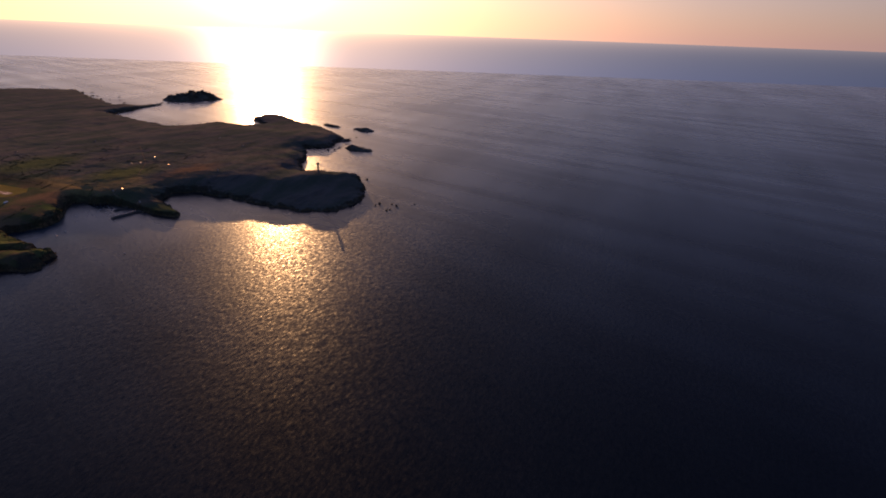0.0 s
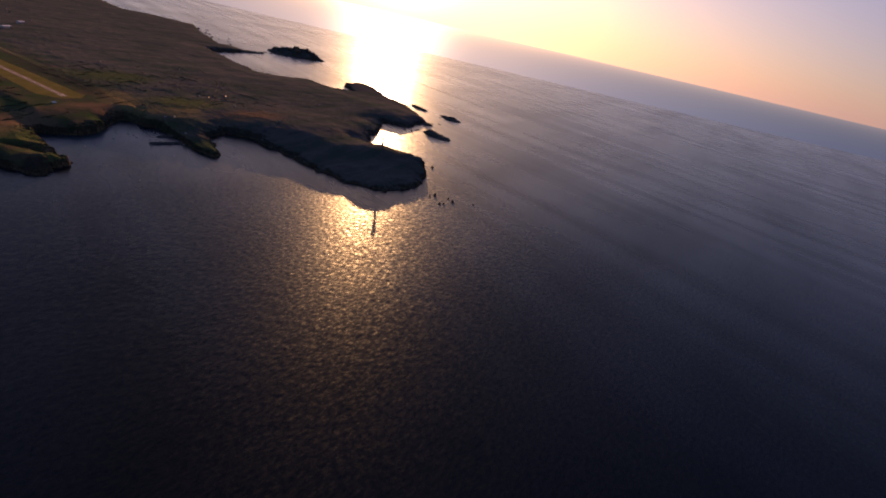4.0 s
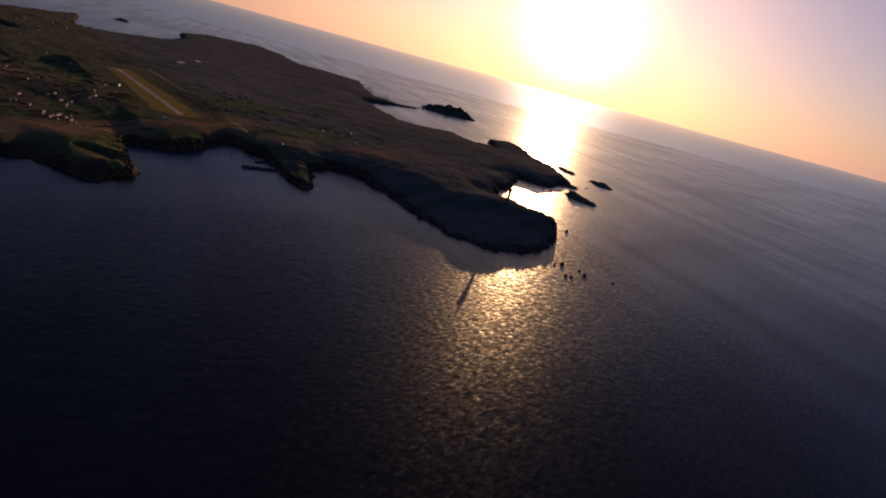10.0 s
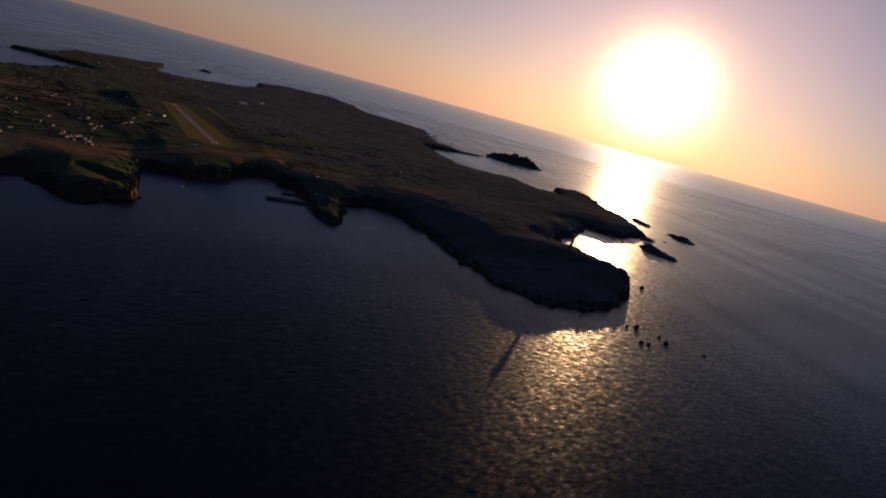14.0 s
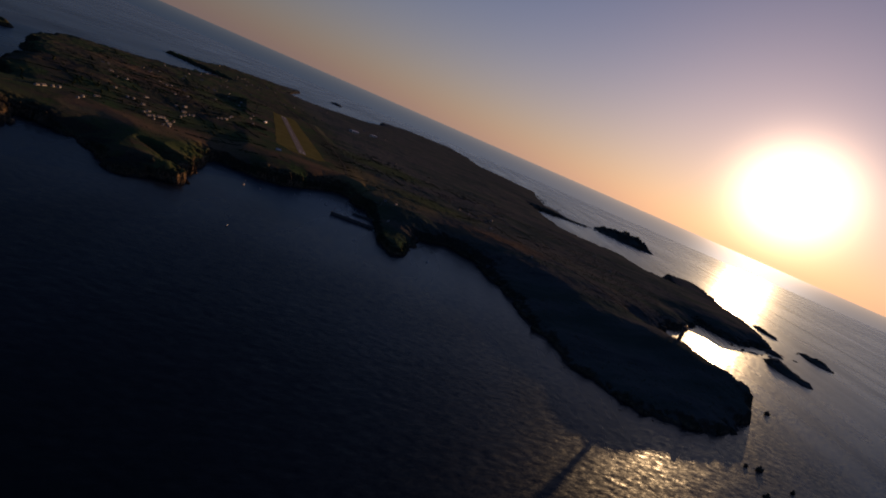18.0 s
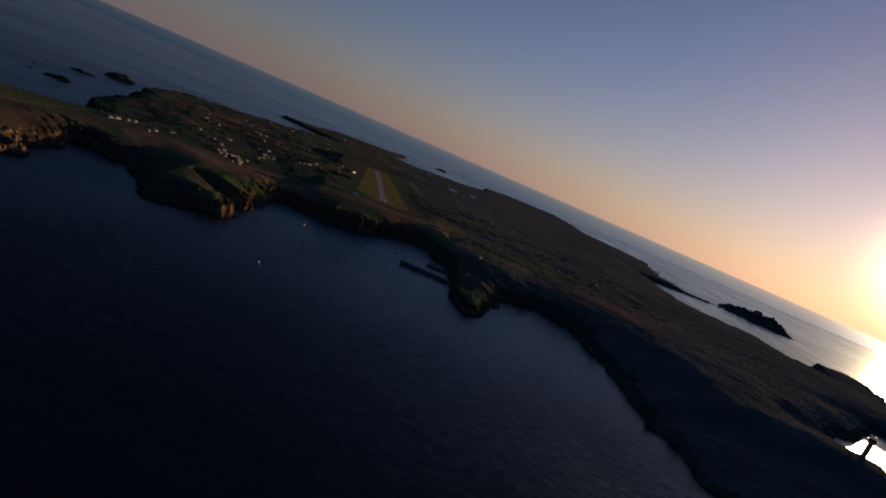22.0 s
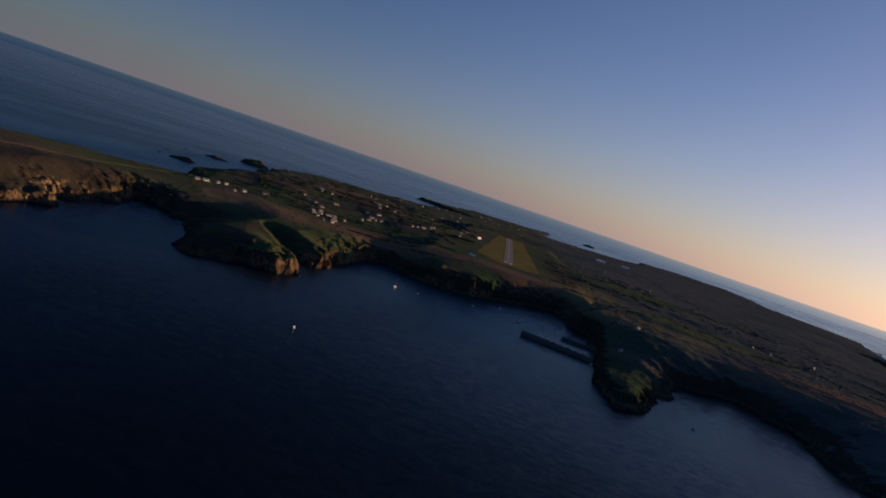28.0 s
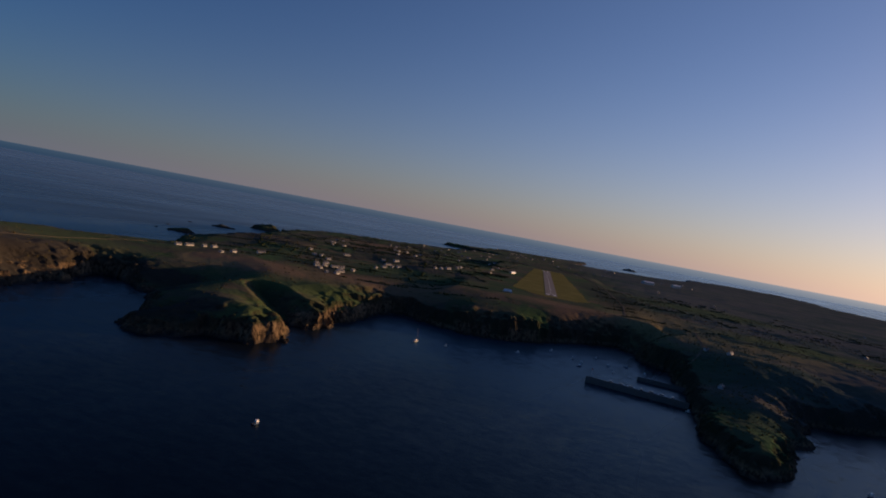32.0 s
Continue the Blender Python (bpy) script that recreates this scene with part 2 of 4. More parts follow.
    nt.links.new(gp.outputs["Position"], off.inputs[0])
    off.inputs[1].default_value = (-30, -165, 0)
    sand = math_node(nt, "SUBTRACT", math_node(nt, "ADD", math_node(nt, "MULTIPLY", patch, 1.2), 0.75), math_node(nt, "MULTIPLY", off.outputs["Value"], 0.0115), True)
    nt.links.new(mix_color(nt, sand, (0.0007, 0.0036, 0.0085), (0.005, 0.032, 0.052)), deep.inputs["Color"])
    mixer = nt.nodes.new("ShaderNodeMixShader")
    nt.links.new(share, mixer.inputs[0])
    nt.links.new(deep.outputs[0], mixer.inputs[1])
    nt.links.new(gloss.outputs[0], mixer.inputs[2])
    nt.links.new(mixer.outputs[0], nt.nodes["Material Output"].inputs["Surface"])
    return m


# the first colour paints shade onto the promontory's west flank and the hollows
FLANK_SHADE, PEAT = (0.030, 0.024, 0.019), (0.046, 0.034, 0.024)
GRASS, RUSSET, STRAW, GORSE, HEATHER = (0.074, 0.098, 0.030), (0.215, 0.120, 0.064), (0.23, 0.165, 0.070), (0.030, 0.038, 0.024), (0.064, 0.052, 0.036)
COVER = [(-340, -265, 80, 56, HEATHER), (-300, -310, 50, 60, PEAT), (-292, -245, 30, 40, PEAT), (-345, -195, 70, 28, GRASS), (-146, -258, 30, 30, GRASS), (-150, -190, 60, 36, GRASS), (-205, -160, 60, 24, RUSSET), (-140, -120, 60, 26, RUSSET),
         (-232, -150, 26, 16, RUSSET), (-180, -290, 22, 15, FLANK_SHADE), (-172, -262, 18, 10, HEATHER), (-236, -216, 28, 15, FLANK_SHADE), (-205, -245, 16, 20, FLANK_SHADE), (-235, -165, 22, 12, STRAW)]
COVER += [(-85, -90, 40, 20, RUSSET), (-185, -95, 30, 22, GORSE), (-120, -20, 60, 22, GRASS), (-170, 60, 50, 24, GORSE),
         (20, -60, 60, 24, RUSSET), (85, -25, 34, 90, STRAW), (140, -100, 60, 36, STRAW), (66, 150, 24, 150, GORSE), (200, -40, 80, 50, GRASS), (260, -150, 80, 36, RUSSET),
         (180, 180, 90, 60, GRASS), (-200, 200, 60, 40, RUSSET), (-260, 330, 60, 50, RUSSET), (-130, 200, 40, 50, GRASS), (-310, 60, 34, 70, HEATHER)]


def land_material():
    m, nt, p = material("heath_and_rock")
    g = nt.nodes.new("ShaderNodeNewGeometry")
    s = nt.nodes.new("ShaderNodeSeparateXYZ")
    nt.links.new(g.outputs["Normal"], s.inputs[0])
    pos = nt.nodes.new("ShaderNodeSeparateXYZ")
    nt.links.new(g.outputs["Position"], pos.inputs[0])
    big = noise_tex(nt, 0.006, 5)
    mid = noise_tex(nt, 0.035, 5, 0.6)
    fine = noise_tex(nt, 0.25, 5, 0.65)
    bands = noise_tex(nt, 0.016, 5, 0.6, stretch=(0.12, (0.38, 1.5, 0.6)))
    heath = ramp(nt, bands, [(0.36, (0.033, 0.069, 0.018)), (0.45, (0.065, 0.142, 0.026)), (0.50, (0.092, 0.092, 0.036)), (0.57, (0.231, 0.121, 0.060)), (0.68, (0.101, 0.060, 0.043))])
    heath = mix_color(nt, ramp(nt, big, [(0.36, 0.0), (0.58, 0.60)]), heath, (0.172, 0.096, 0.060))
    # small walled fields on the flat ground
    cell = nt.nodes.new("ShaderNodeTexVoronoi")
    cell.inputs["Scale"].default_value = 0.030
    warp = nt.nodes.new("ShaderNodeMapping")
    warp.inputs["Rotation"].default_value, warp.inputs["Scale"].default_value = (0, 0, 0.5), (1.0, 0.45, 0.0)
    nt.links.new(g.outputs["Position"], warp.inputs[0])
    nt.links.new(warp.outputs[0], cell.inputs["Vector"])
    hue = nt.nodes.new("ShaderNodeSeparateColor")
    nt.links.new(cell.outputs["Color"], hue.inputs[0])
    fields = ramp(nt, hue.outputs[0], [(0.0, (0.036, 0.065, 0.022)), (0.35, (0.060, 0.113, 0.030)), (0.6, (0.092, 0.073, 0.044)), (0.85, (0.133, 0.081, 0.056)), (1.0, (0.056, 0.040, 0.030))])
    edge = nt.nodes.new("ShaderNodeTexVoronoi")
    edge.feature = "DISTANCE_TO_EDGE"
    edge.inputs["Scale"].default_value = 0.030
    nt.links.new(warp.outputs[0], edge.inputs["Vector"])
    hedge = math_node(nt, "LESS_THAN", edge.outputs["Distance"], 0.035)
    fields = mix_color(nt, math_node(nt, "MULTIPLY", hedge, 0.75), fields, (0.060, 0.073, 0.033))
    inland = math_node(nt, "MULTIPLY", math_node(nt, "GREATER_THAN", mid, 0.44), 0.72)
    ground = mix_color(nt, inland, heath, fields)
    ground = mix_color(nt, math_node(nt, "MULTIPLY", math_node(nt, "SUBTRACT", fine, 0.25), 0.9, True), ground, (0.051, 0.051, 0.024))
    ground = mix_color(nt, 1.0, ground, (0.74, 0.90, 0.92), "MULTIPLY")
    # heather moor on the eastern headland, with haze painted into its blue-grey tone
    hazy_moor = math_node(nt, "MULTIPLY", math_node(nt, "SUBTRACT", math_node(nt, "ADD", pos.outputs[0], math_node(nt, "MULTIPLY", big, 160.0)), 130.0), 0.010, True)
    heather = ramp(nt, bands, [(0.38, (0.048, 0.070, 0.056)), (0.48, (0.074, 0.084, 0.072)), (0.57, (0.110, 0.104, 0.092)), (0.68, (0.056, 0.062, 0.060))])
    ground = mix_color(nt, math_node(nt, "MULTIPLY", hazy_moor, 0.88), ground, heather)
    # broad patches of one growth, plus painted flank shade: x, y, reach, colour
    warp_x = math_node(nt, "MULTIPLY", math_node(nt, "SUBTRACT", mid, 0.5), 70.0)
    for cx, cy, rx, ry, color in COVER:
        ux = math_node(nt, "MULTIPLY", math_node(nt, "SUBTRACT", math_node(nt, "ADD", pos.outputs[0], warp_x), float(cx)), 1.0 / rx)
        uy = math_node(nt, "MULTIPLY", math_node(nt, "SUBTRACT", math_node(nt, "ADD", pos.outputs[1], warp_x), float(cy)), 1.0 / ry)
        far = math_node(nt, "SQRT", math_node(nt, "ADD", math_node(nt, "MULTIPLY", ux, ux), math_node(nt, "MULTIPLY", uy, uy)))
        inside = math_node(nt, "MULTIPLY", math_node(nt, "SUBTRACT", 1.35, far), 1.2, True)
        shade = mix_color(nt, fine, tuple(c * 0.62 for c in color), tuple(c * 1.38 for c in color))
        ground = mix_color(nt, math_node(nt, "MULTIPLY", inside, 0.85), ground, shade)
    ground = mix_color(nt, 1.0, ground, (0.84, 0.97, 1.06), "MULTIPLY")
    rock = ramp(nt, mid, [(0.32, (0.070, 0.052, 0.038)), (0.5, (0.17, 0.118, 0.070)), (0.66, (0.29, 0.215, 0.132))])
    rock = mix_color(nt, math_node(nt, "MULTIPLY", fine, 0.5), rock, (0.10, 0.075, 0.05))
    crack = noise_tex(nt, 0.55, 4, 0.7, stretch=(0.4, (1.0, 1.0, 0.7)))
    rock = mix_color(nt, ramp(nt, crack, [(0.40, 1.0), (0.54, 0.0)]), rock, (0.022, 0.018, 0.014))
    steep = math_node(nt, "MULTIPLY", math_node(nt, "SUBTRACT", math_node(nt, "ADD", math_node(nt, "MULTIPLY", fine, 0.35), 0.68), s.outputs[2]), 5.0, True)
    bare = ramp(nt, noise_tex(nt, 0.022, 4, 0.6), [(0.50, 0.0), (0.68, 0.45)])
    # turf hangs over the brow of the scars
    brow = math_node(nt, "MULTIPLY", math_node(nt, "SUBTRACT", math_node(nt, "ADD", math_node(nt, "MULTIPLY", mid, 9.0), 4.4), pos.outputs[2]), 0.7, True)
    for cx, cy, r in SCARS:
        ux, uy = math_node(nt, "MULTIPLY", math_node(nt, "SUBTRACT", pos.outputs[0], float(cx)), 1.0 / r), math_node(nt, "MULTIPLY", math_node(nt, "SUBTRACT", pos.outputs[1], float(cy)), 1.0 / r)
        far = math_node(nt, "ADD", math_node(nt, "MULTIPLY", ux, ux), math_node(nt, "MULTIPLY", uy, uy))
        scar = math_node(nt, "MULTIPLY", math_node(nt, "SUBTRACT", math_node(nt, "ADD", mid, 0.75), far), 2.0, True)
        bare = math_node(nt, "MAXIMUM", bare, math_node(nt, "MULTIPLY", scar, brow))
    low = math_node(nt, "MULTIPLY", math_node(nt, "SUBTRACT", 4.0, pos.outputs[2]), 0.4, True)
    bare = math_node(nt, "MAXIMUM", bare, low)
    # shade painted into the ground colour of the steeper banks
    bank_shade = math_node(nt, "MULTIPLY", math_node(nt, "SUBTRACT", math_node(nt, "ADD", math_node(nt, "MULTIPLY", fine, 0.2), 0.82), s.outputs[2]), 4.0, True)
    ground = mix_color(nt, math_node(nt, "MULTIPLY", bank_shade, 0.75), ground, (0.036, 0.031, 0.022))
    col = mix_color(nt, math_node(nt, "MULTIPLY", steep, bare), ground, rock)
    wet = math_node(nt, "MULTIPLY", math_node(nt, "SUBTRACT", 2.2, pos.outputs[2]), 0.6, True)
    col = mix_color(nt, math_node(nt, "MULTIPLY", wet, 0.8), col, (0.035, 0.032, 0.030))
    nt.links.new(col, p.inputs["Base Color"])
    p.inputs["Roughness"].default_value = 0.9
    p.inputs["Diffuse Roughness"].default_value = 0.2
    # a faint bluish sheen imitates the grey veil of haze over the land
    p.inputs["Sheen Weight"].default_value, p.inputs["Sheen Roughness"].default_value, p.inputs["Sheen Tint"].default_value = 0.022, 0.6, (0.48, 0.62, 0.95, 1)
    p.inputs["Specular IOR Level"].default_value = 0.0
    bump(nt, p, math_node(nt, "ADD", fine, math_node(nt, "MULTIPLY", math_node(nt, "MULTIPLY", crack, steep), 3.0)), 0.7, 0.7)
    return m


def grass_material(name, a, b, scale=0.05):
    m, nt, p = material(name)
    n1, n2 = noise_tex(nt, scale, 5), noise_tex(nt, scale * 14, 4)
    f = math_node(nt, "ADD", math_node(nt, "MULTIPLY", n1, 0.65), math_node(nt, "MULTIPLY", n2, 0.35))
    nt.links.new(ramp(nt, f, [(0.3, a), (0.7, b)]), p.inputs["Base Color"])
    p.inputs["Roughness"].default_value = 0.95
    p.inputs["Diffuse Roughness"].default_value = 0.3
    p.inputs["Specular IOR Level"].default_value = 0.0
    bump(nt, p, n2, 0.5, 0.5)
    return m


M_SEA, M_LAND = sea_material(), land_material()
M_STRIP = grass_material("mown_airfield_grass", (0.150, 0.138, 0.045), (0.280, 0.238, 0.082))
M_ASPHALT = plain("worn_runway_asphalt", (0.20, 0.19, 0.185), 0.85, vary=0.35, scale=0.05, grain=0.6)
M_PAINT = plain("runway_paint", (0.72, 0.72, 0.70), 0.7)
M_ROAD = grass_material("pale_lane_surface", (0.11, 0.094, 0.070), (0.18, 0.152, 0.115), 0.1)
M_WHITE = plain("white_render_wall", (0.47, 0.455, 0.44), 0.8, vary=0.15, scale=0.3)
M_SLATE = plain("slate_roof", (0.09, 0.10, 0.115), 0.55, vary=0.35, scale=0.5)
M_SHED = plain("light_sheet_roof", (0.80, 0.80, 0.80), 0.4, vary=0.2, scale=0.15)
M_CONCRETE = plain("quay_concrete", (0.15, 0.14, 0.13), 0.85, vary=0.4, scale=0.15)
M_STONE = plain("chimney_stone", (0.28, 0.24, 0.20), 0.85)
M_GLASS = plain("dark_window", (0.02, 0.025, 0.03), 0.12, vary=0.1)
M_HULL = plain("white_hull_paint", (0.80, 0.80, 0.78), 0.3, vary=0.08)
M_HULL_BLUE = plain("blue_hull_paint", (0.06, 0.11, 0.22), 0.35, vary=0.15)
M_DECK = plain("timber_deck", (0.30, 0.21, 0.13), 0.6)
M_METAL = plain("grey_mast_alloy", (0.45, 0.46, 0.48), 0.35, metal=0.7, vary=0.1)
M_DARK = plain("dark_rubber", (0.02, 0.02, 0.022), 0.7, vary=0.2)
M_RED = plain("red_lantern_paint", (0.45, 0.05, 0.03), 0.45)


# ---- mesh helpers ----
def mesh_of(name, verts, faces, mat, smooth=False):
    me = bpy.data.meshes.new(name)
    me.from_pydata([tuple(v) for v in verts], [], faces)
    me.materials.append(mat)
    if smooth:
        me.polygons.foreach_set("use_smooth", [True] * len(me.polygons))
    me.update()
    return me


def part(name, bm, mat, parent, label="", smooth=False):
    me = bpy.data.meshes.new(name)
    bm.to_mesh(me)
    bm.free()
    me.materials.append(mat)
    if smooth:
        me.polygons.foreach_set("use_smooth", [True] * len(me.polygons))
    ob = new(name, me)
    ob.parent = parent
    return tagged(ob, label) if label else ob


def box(bm, x0, y0, z0, x1, y1, z1, bevel=0.0):
    r = bmesh.ops.create_cube(bm, size=1)
    for v in r["verts"]:
        v.co = ((x0 + x1) / 2 + v.co.x * (x1 - x0), (y0 + y1) / 2 + v.co.y * (y1 - y0), (z0 + z1) / 2 + v.co.z * (z1 - z0))
    if bevel:
        es = list({e for v in r["verts"] for e in v.link_edges})
        bmesh.ops.bevel(bm, geom=es, offset=bevel, segments=1, affect="EDGES")
    return bm


def tube(bm, base, top, r0, r1, n=12):
    d = Vector(top) - Vector(base)
    m = Matrix.Translation((Vector(base) + Vector(top)) / 2) @ d.to_track_quat("Z", "Y").to_matrix().to_4x4()
    bmesh.ops.create_cone(bm, cap_ends=True, segments=n, radius1=r0, radius2=r1, depth=d.length, matrix=m)
    return bm


def lathe(bm, profile, n=24):
    rings = [[bm.verts.new((r * math.cos(2 * math.pi * k / n), r * math.sin(2 * math.pi * k / n), z)) for k in range(n)] for r, z in profile]
    for a, b in zip(rings, rings[1:]):
        for k in range(n):
            bm.faces.new((a[k], a[(k + 1) % n], b[(k + 1) % n], b[k]))
    bm.faces.new(rings[0][::-1])
    bm.faces.new(rings[-1])
    return bm


# ---- island plan ----
COAST = [(80, -296), (92, -272), (131, -214), (175, -187), (205, -225), (202, -310), (185, -410), (185, -475), (224, -525), (305, -538),
         (390, -503), (432, -455), (430, -390), (442, -320), (520, -250), (575, -237), (695, -155), (730, -215), (875, -178),
         (935, -110), (1025, 0), (1050, 100), (1130, 210), (1165, 305), (1040, 290), (950, 170), (890, 200), (900, 320), (785, 330),
         (735, 370), (800, 580), (825, 690), (860, 765), (1200, 850), (1025, 925), (1116, 1125), (1320, 1500)]
COAST += [(1225, 1700), (1125, 1740), (1225, 2150), (1250, 2550), (900, 2500), (675, 2200), (575, 1850), (425, 1600), (225, 1450), (140, 1425),
          (95, 1480), (205, 2030), (70, 1850), (-70, 1710), (-170, 1500), (-235, 1290), (-322, 1180), (-255, 1150), (-205, 1105), (-150, 1080), (-112, 1000), (-150, 930), (-190, 855), (-225, 765), (-262, 680), (-347, 579), (-420, 500),
          (-425, 355), (-400, 223), (-368, 105), (-364, 32), (-340, -50), (-320, -100)]
COAST += [(-380, -165), (-425, -240), (-440, -350), (-380, -410), (-300, -390), (-268, -352), (-266, -318), (-262, -309), (-276, -298), (-277, -291), (-268, -283),
          (-271, -262), (-268, -250), (-274, -240), (-279, -222), (-268, -214), (-247, -225), (-231, -236), (-226, -230), (-216, -250), (-203, -262), (-193, -282), (-190, -299)]
COAST += [(-180, -306), (-166, -299), (-158, -288), (-148, -286), (-137, -283), (-129, -270), (-133, -254), (-143, -246), (-150, -239), (-144, -236), (-131, -237),
          (-125, -226), (-127, -206), (-120, -186), (-119, -160), (-112, -138), (-100, -134), (-90, -144), (-72, -151), (-55, -156), (-34, -150), (-14, -138), (6, -114),
          (30, -92), (52, -80), (62, -100), (64, -120), (78, -135), (75, -200), (64, -262), (69, -300)]
# spot heights: x, y, height, reach
HEIGHTS = [(366, -394, 28, 40), (392, -386, 26, 16), (412, -440, 26, 34), (440, -398, 13, 22), (420, -345, 15, 26), (425, -300, 13, 26), (300, -490, 13, 50),
           (225, -490, 9, 40), (395, -478, 17, 36), (240, -400, 11, 50), (320, -330, 23, 50), (240, -290, 14, 50), (300, -200, 25, 110), (640, -170, 13, 60)]
HEIGHTS += [(72, -250, 11, 36), (80, -200, 14, 36), (130, -120, 22, 90), (-200, -60, 17.5, 120), (-176, -262, 14, 40), (-150, -262, 13.5, 24), (-138, -205, 15, 26),
           (-125, -150, 18, 40), (-230, -200, 15, 40), (-268, -270, 7.4, 28), (-268, -325, 7.4, 30), (-312, -235, 16.5, 40), (-350, -290, 17.5, 70)]
HEIGHTS += [(0, 100, 21, 200), (300, 200, 20.5, 260), (650, 0, 19, 160), (950, 80, 12, 120), (500, 700, 18, 300), (900, 1000, 17, 300), (-200, 500, 14, 250),
           (0, 1200, 12, 250), (-150, 1320, 8, 130), (1100, 2200, 15, 500), (60, 1750, 8, 150), (1120, 850, 5, 90)]

FLANK = (-168, -296, 34)
# valleys: seaward end, inland end, half width, depth
VALLEYS = [(-230, -246, -214, -204, 44, 1.0), (-134, -245, -174, -212, 17, 0.97), (60, -92, 84, -70, 26, 0.6)]


def coast_distance(x, y, outline):
    """Signed distance to a closed outline, positive inside."""
    best, inside = np.full(x.shape, 1e12), np.zeros(x.shape, bool)
    for (ax, ay), (bx, by) in zip(outline, outline[1:] + outline[:1]):
        dx, dy = bx - ax, by - ay
        t = np.clip(((x - ax) * dx + (y - ay) * dy) / (dx * dx + dy * dy + 1e-9), 0, 1)
        best = np.minimum(best, (x - ax - t * dx) ** 2 + (y - ay - t * dy) ** 2)
        cross = ((ay > y) != (by > y)) & (x < dx * (y - ay) / (dy if dy else 1e-9) + ax)
        inside ^= cross
    d = np.sqrt(best)
    return np.where(inside, d, -d)


def land_height(x, y):
    x, y = np.asarray(x, float), np.asarray(y, float)
    d = coast_distance(x, y, COAST)
    # the southern bays have sheer fluted cliffs under a grassy brow, the headland longer slopes
    sheer = np.clip((130 - x) / 70, 0, 1) * np.clip((60 - y) / 80, 0, 1)
    sheer = sheer * sheer * (3 - 2 * sheer)
    ridge = 1 - 2 * np.abs(vnoise(x / 13 + 3, y / 13) - 0.5) - 0.5
    rib = 0.5 - 2 * np.abs(vnoise(x / 6.5 + 8, y / 6.5) - 0.5)
    rib2 = 0.5 - 2 * np.abs(vnoise(x / 3.4 + 21, y / 3.4 + 9) - 0.5)
    shore = np.clip(1 - d / 45, 0, 1)
    gully = np.clip(0.22 - np.abs(vnoise(x / 31 + 60, y / 31 + 20) - 0.5), 0, 1) / 0.22
    soft_d = d + 9 * fbm(x / 48, y / 48, 3) + shore * (5.5 * ridge + 4.5 * rib + 2.2 * rib2 + 2.0 * fbm(x / 5 + 40, y / 5, 2) - 9 * gully)
    near = np.clip(1 - np.abs(d) / 26, 0, 1)
    sheer_d = d + near * (3.4 * ridge + 2.8 * rib + 3.6 * rib2 + 1.2 * fbm(x / 2.2 + 40, y / 2.2, 2) - 1.2 * gully) + 1.0
    d = soft_d + (sheer_d - soft_d) * sheer
    wsum, hsum = 1e-9, 0.0
    for hx, hy, hz, reach in HEIGHTS:
        w = 1 / (((x - hx) ** 2 + (y - hy) ** 2) / reach ** 2 + 0.05) ** 2
        wsum, hsum = wsum + w, hsum + w * hz
    top = hsum / wsum + 2.0 * fbm(x / 170, y / 170, 2) + 0.15 * fbm(x / 25, y / 25, 2)
    cliff = 9 + 5 * fbm(x / 70 + 9, y / 70, 3)
    cliff = cliff + (4.6 + 2.5 * fbm(x / 22 + 9, y / 22, 2) - cliff) * sheer
    k = np.clip(d / cliff, -1, 1)
    share = 0.32 + 0.30 * np.clip((y + 120) / 250, 0, 1) + 0.45 * fbm(x / 90 + 31, y / 90, 2)
    share = share + (np.clip(0.50 + 0.9 * fbm(x / 38 + 31, y / 38, 2), 0.30, 0.72) - share) * sheer
    wall = 0.0
    for cx, cy, r in SCARS:
        wall = np.maximum(wall, np.clip(1.5 - np.hypot(x - cx, y - cy) / r, 0, 0.5) * 2)
    share = share + (np.clip(0.45 + 0.8 * fbm(x / 7, y / 7, 3), 0.26, 0.62) - share) * wall * sheer
    flank = np.clip(1.3 - np.hypot(x - FLANK[0], y - FLANK[1]) / FLANK[2], 0, 0.6) / 0.6 * (1 - wall)
    share = share + (0.22 - share) * flank
    tip = np.clip(1.4 - np.hypot(x - 430, y + 425) / 70, 0, 0.5) * 2
    share = share + (0.72 - share) * tip
    slope = np.clip(d / (44 - 18 * np.clip((y + 120) / 250, 0, 1) - 12 * sheer), 0, 1)
    prof = np.where(k > 0, share * np.maximum(k, 0) ** 0.7 + (0.82 - share) * slope * (1 + (1 - slope) * (1 - flank)) + 0.18 * np.clip(d / (90 - 55 * wall), 0, 1), k * 0.4)
    h = top * prof + np.where(k > 0, ((5.0 - 2.6 * sheer + 0.8 * wall) * fbm(x / 10, y / 10, 4) + 3.0 * sheer * fbm(x / 3.1 + 9, y / 3.1, 3)) * np.clip(4 * k * (1.2 - 0.2 * sheer - k), 0, 1) * shore, 0)
    # a small valley runs down into the southern bay
    for ax, ay, bx, by, half, deep in VALLEYS:
        ex, ey = bx - ax, by - ay
        t = np.clip(((x - ax) * ex + (y - ay) * ey) / (ex * ex + ey * ey), 0, 1)
        q = np.hypot(x - ax - t * ex, y - ay - t * ey) / (half * (1 - 0.35 * t))
        cut = np.clip(1 - q, 0, 1)
        h = np.where(h > 0, h * (1 - deep * (1 - 0.55 * t) * cut ** 1.3), h)
    rough = np.clip((d - 6) / 14, 0, 1)
    h = h + rough * (0.55 * fbm(x / 7 + 70, y / 9, 3) + 1.3 * fbm(x / 34, y / 30 + 13, 3)) * (1 - 0.8 * sheer)
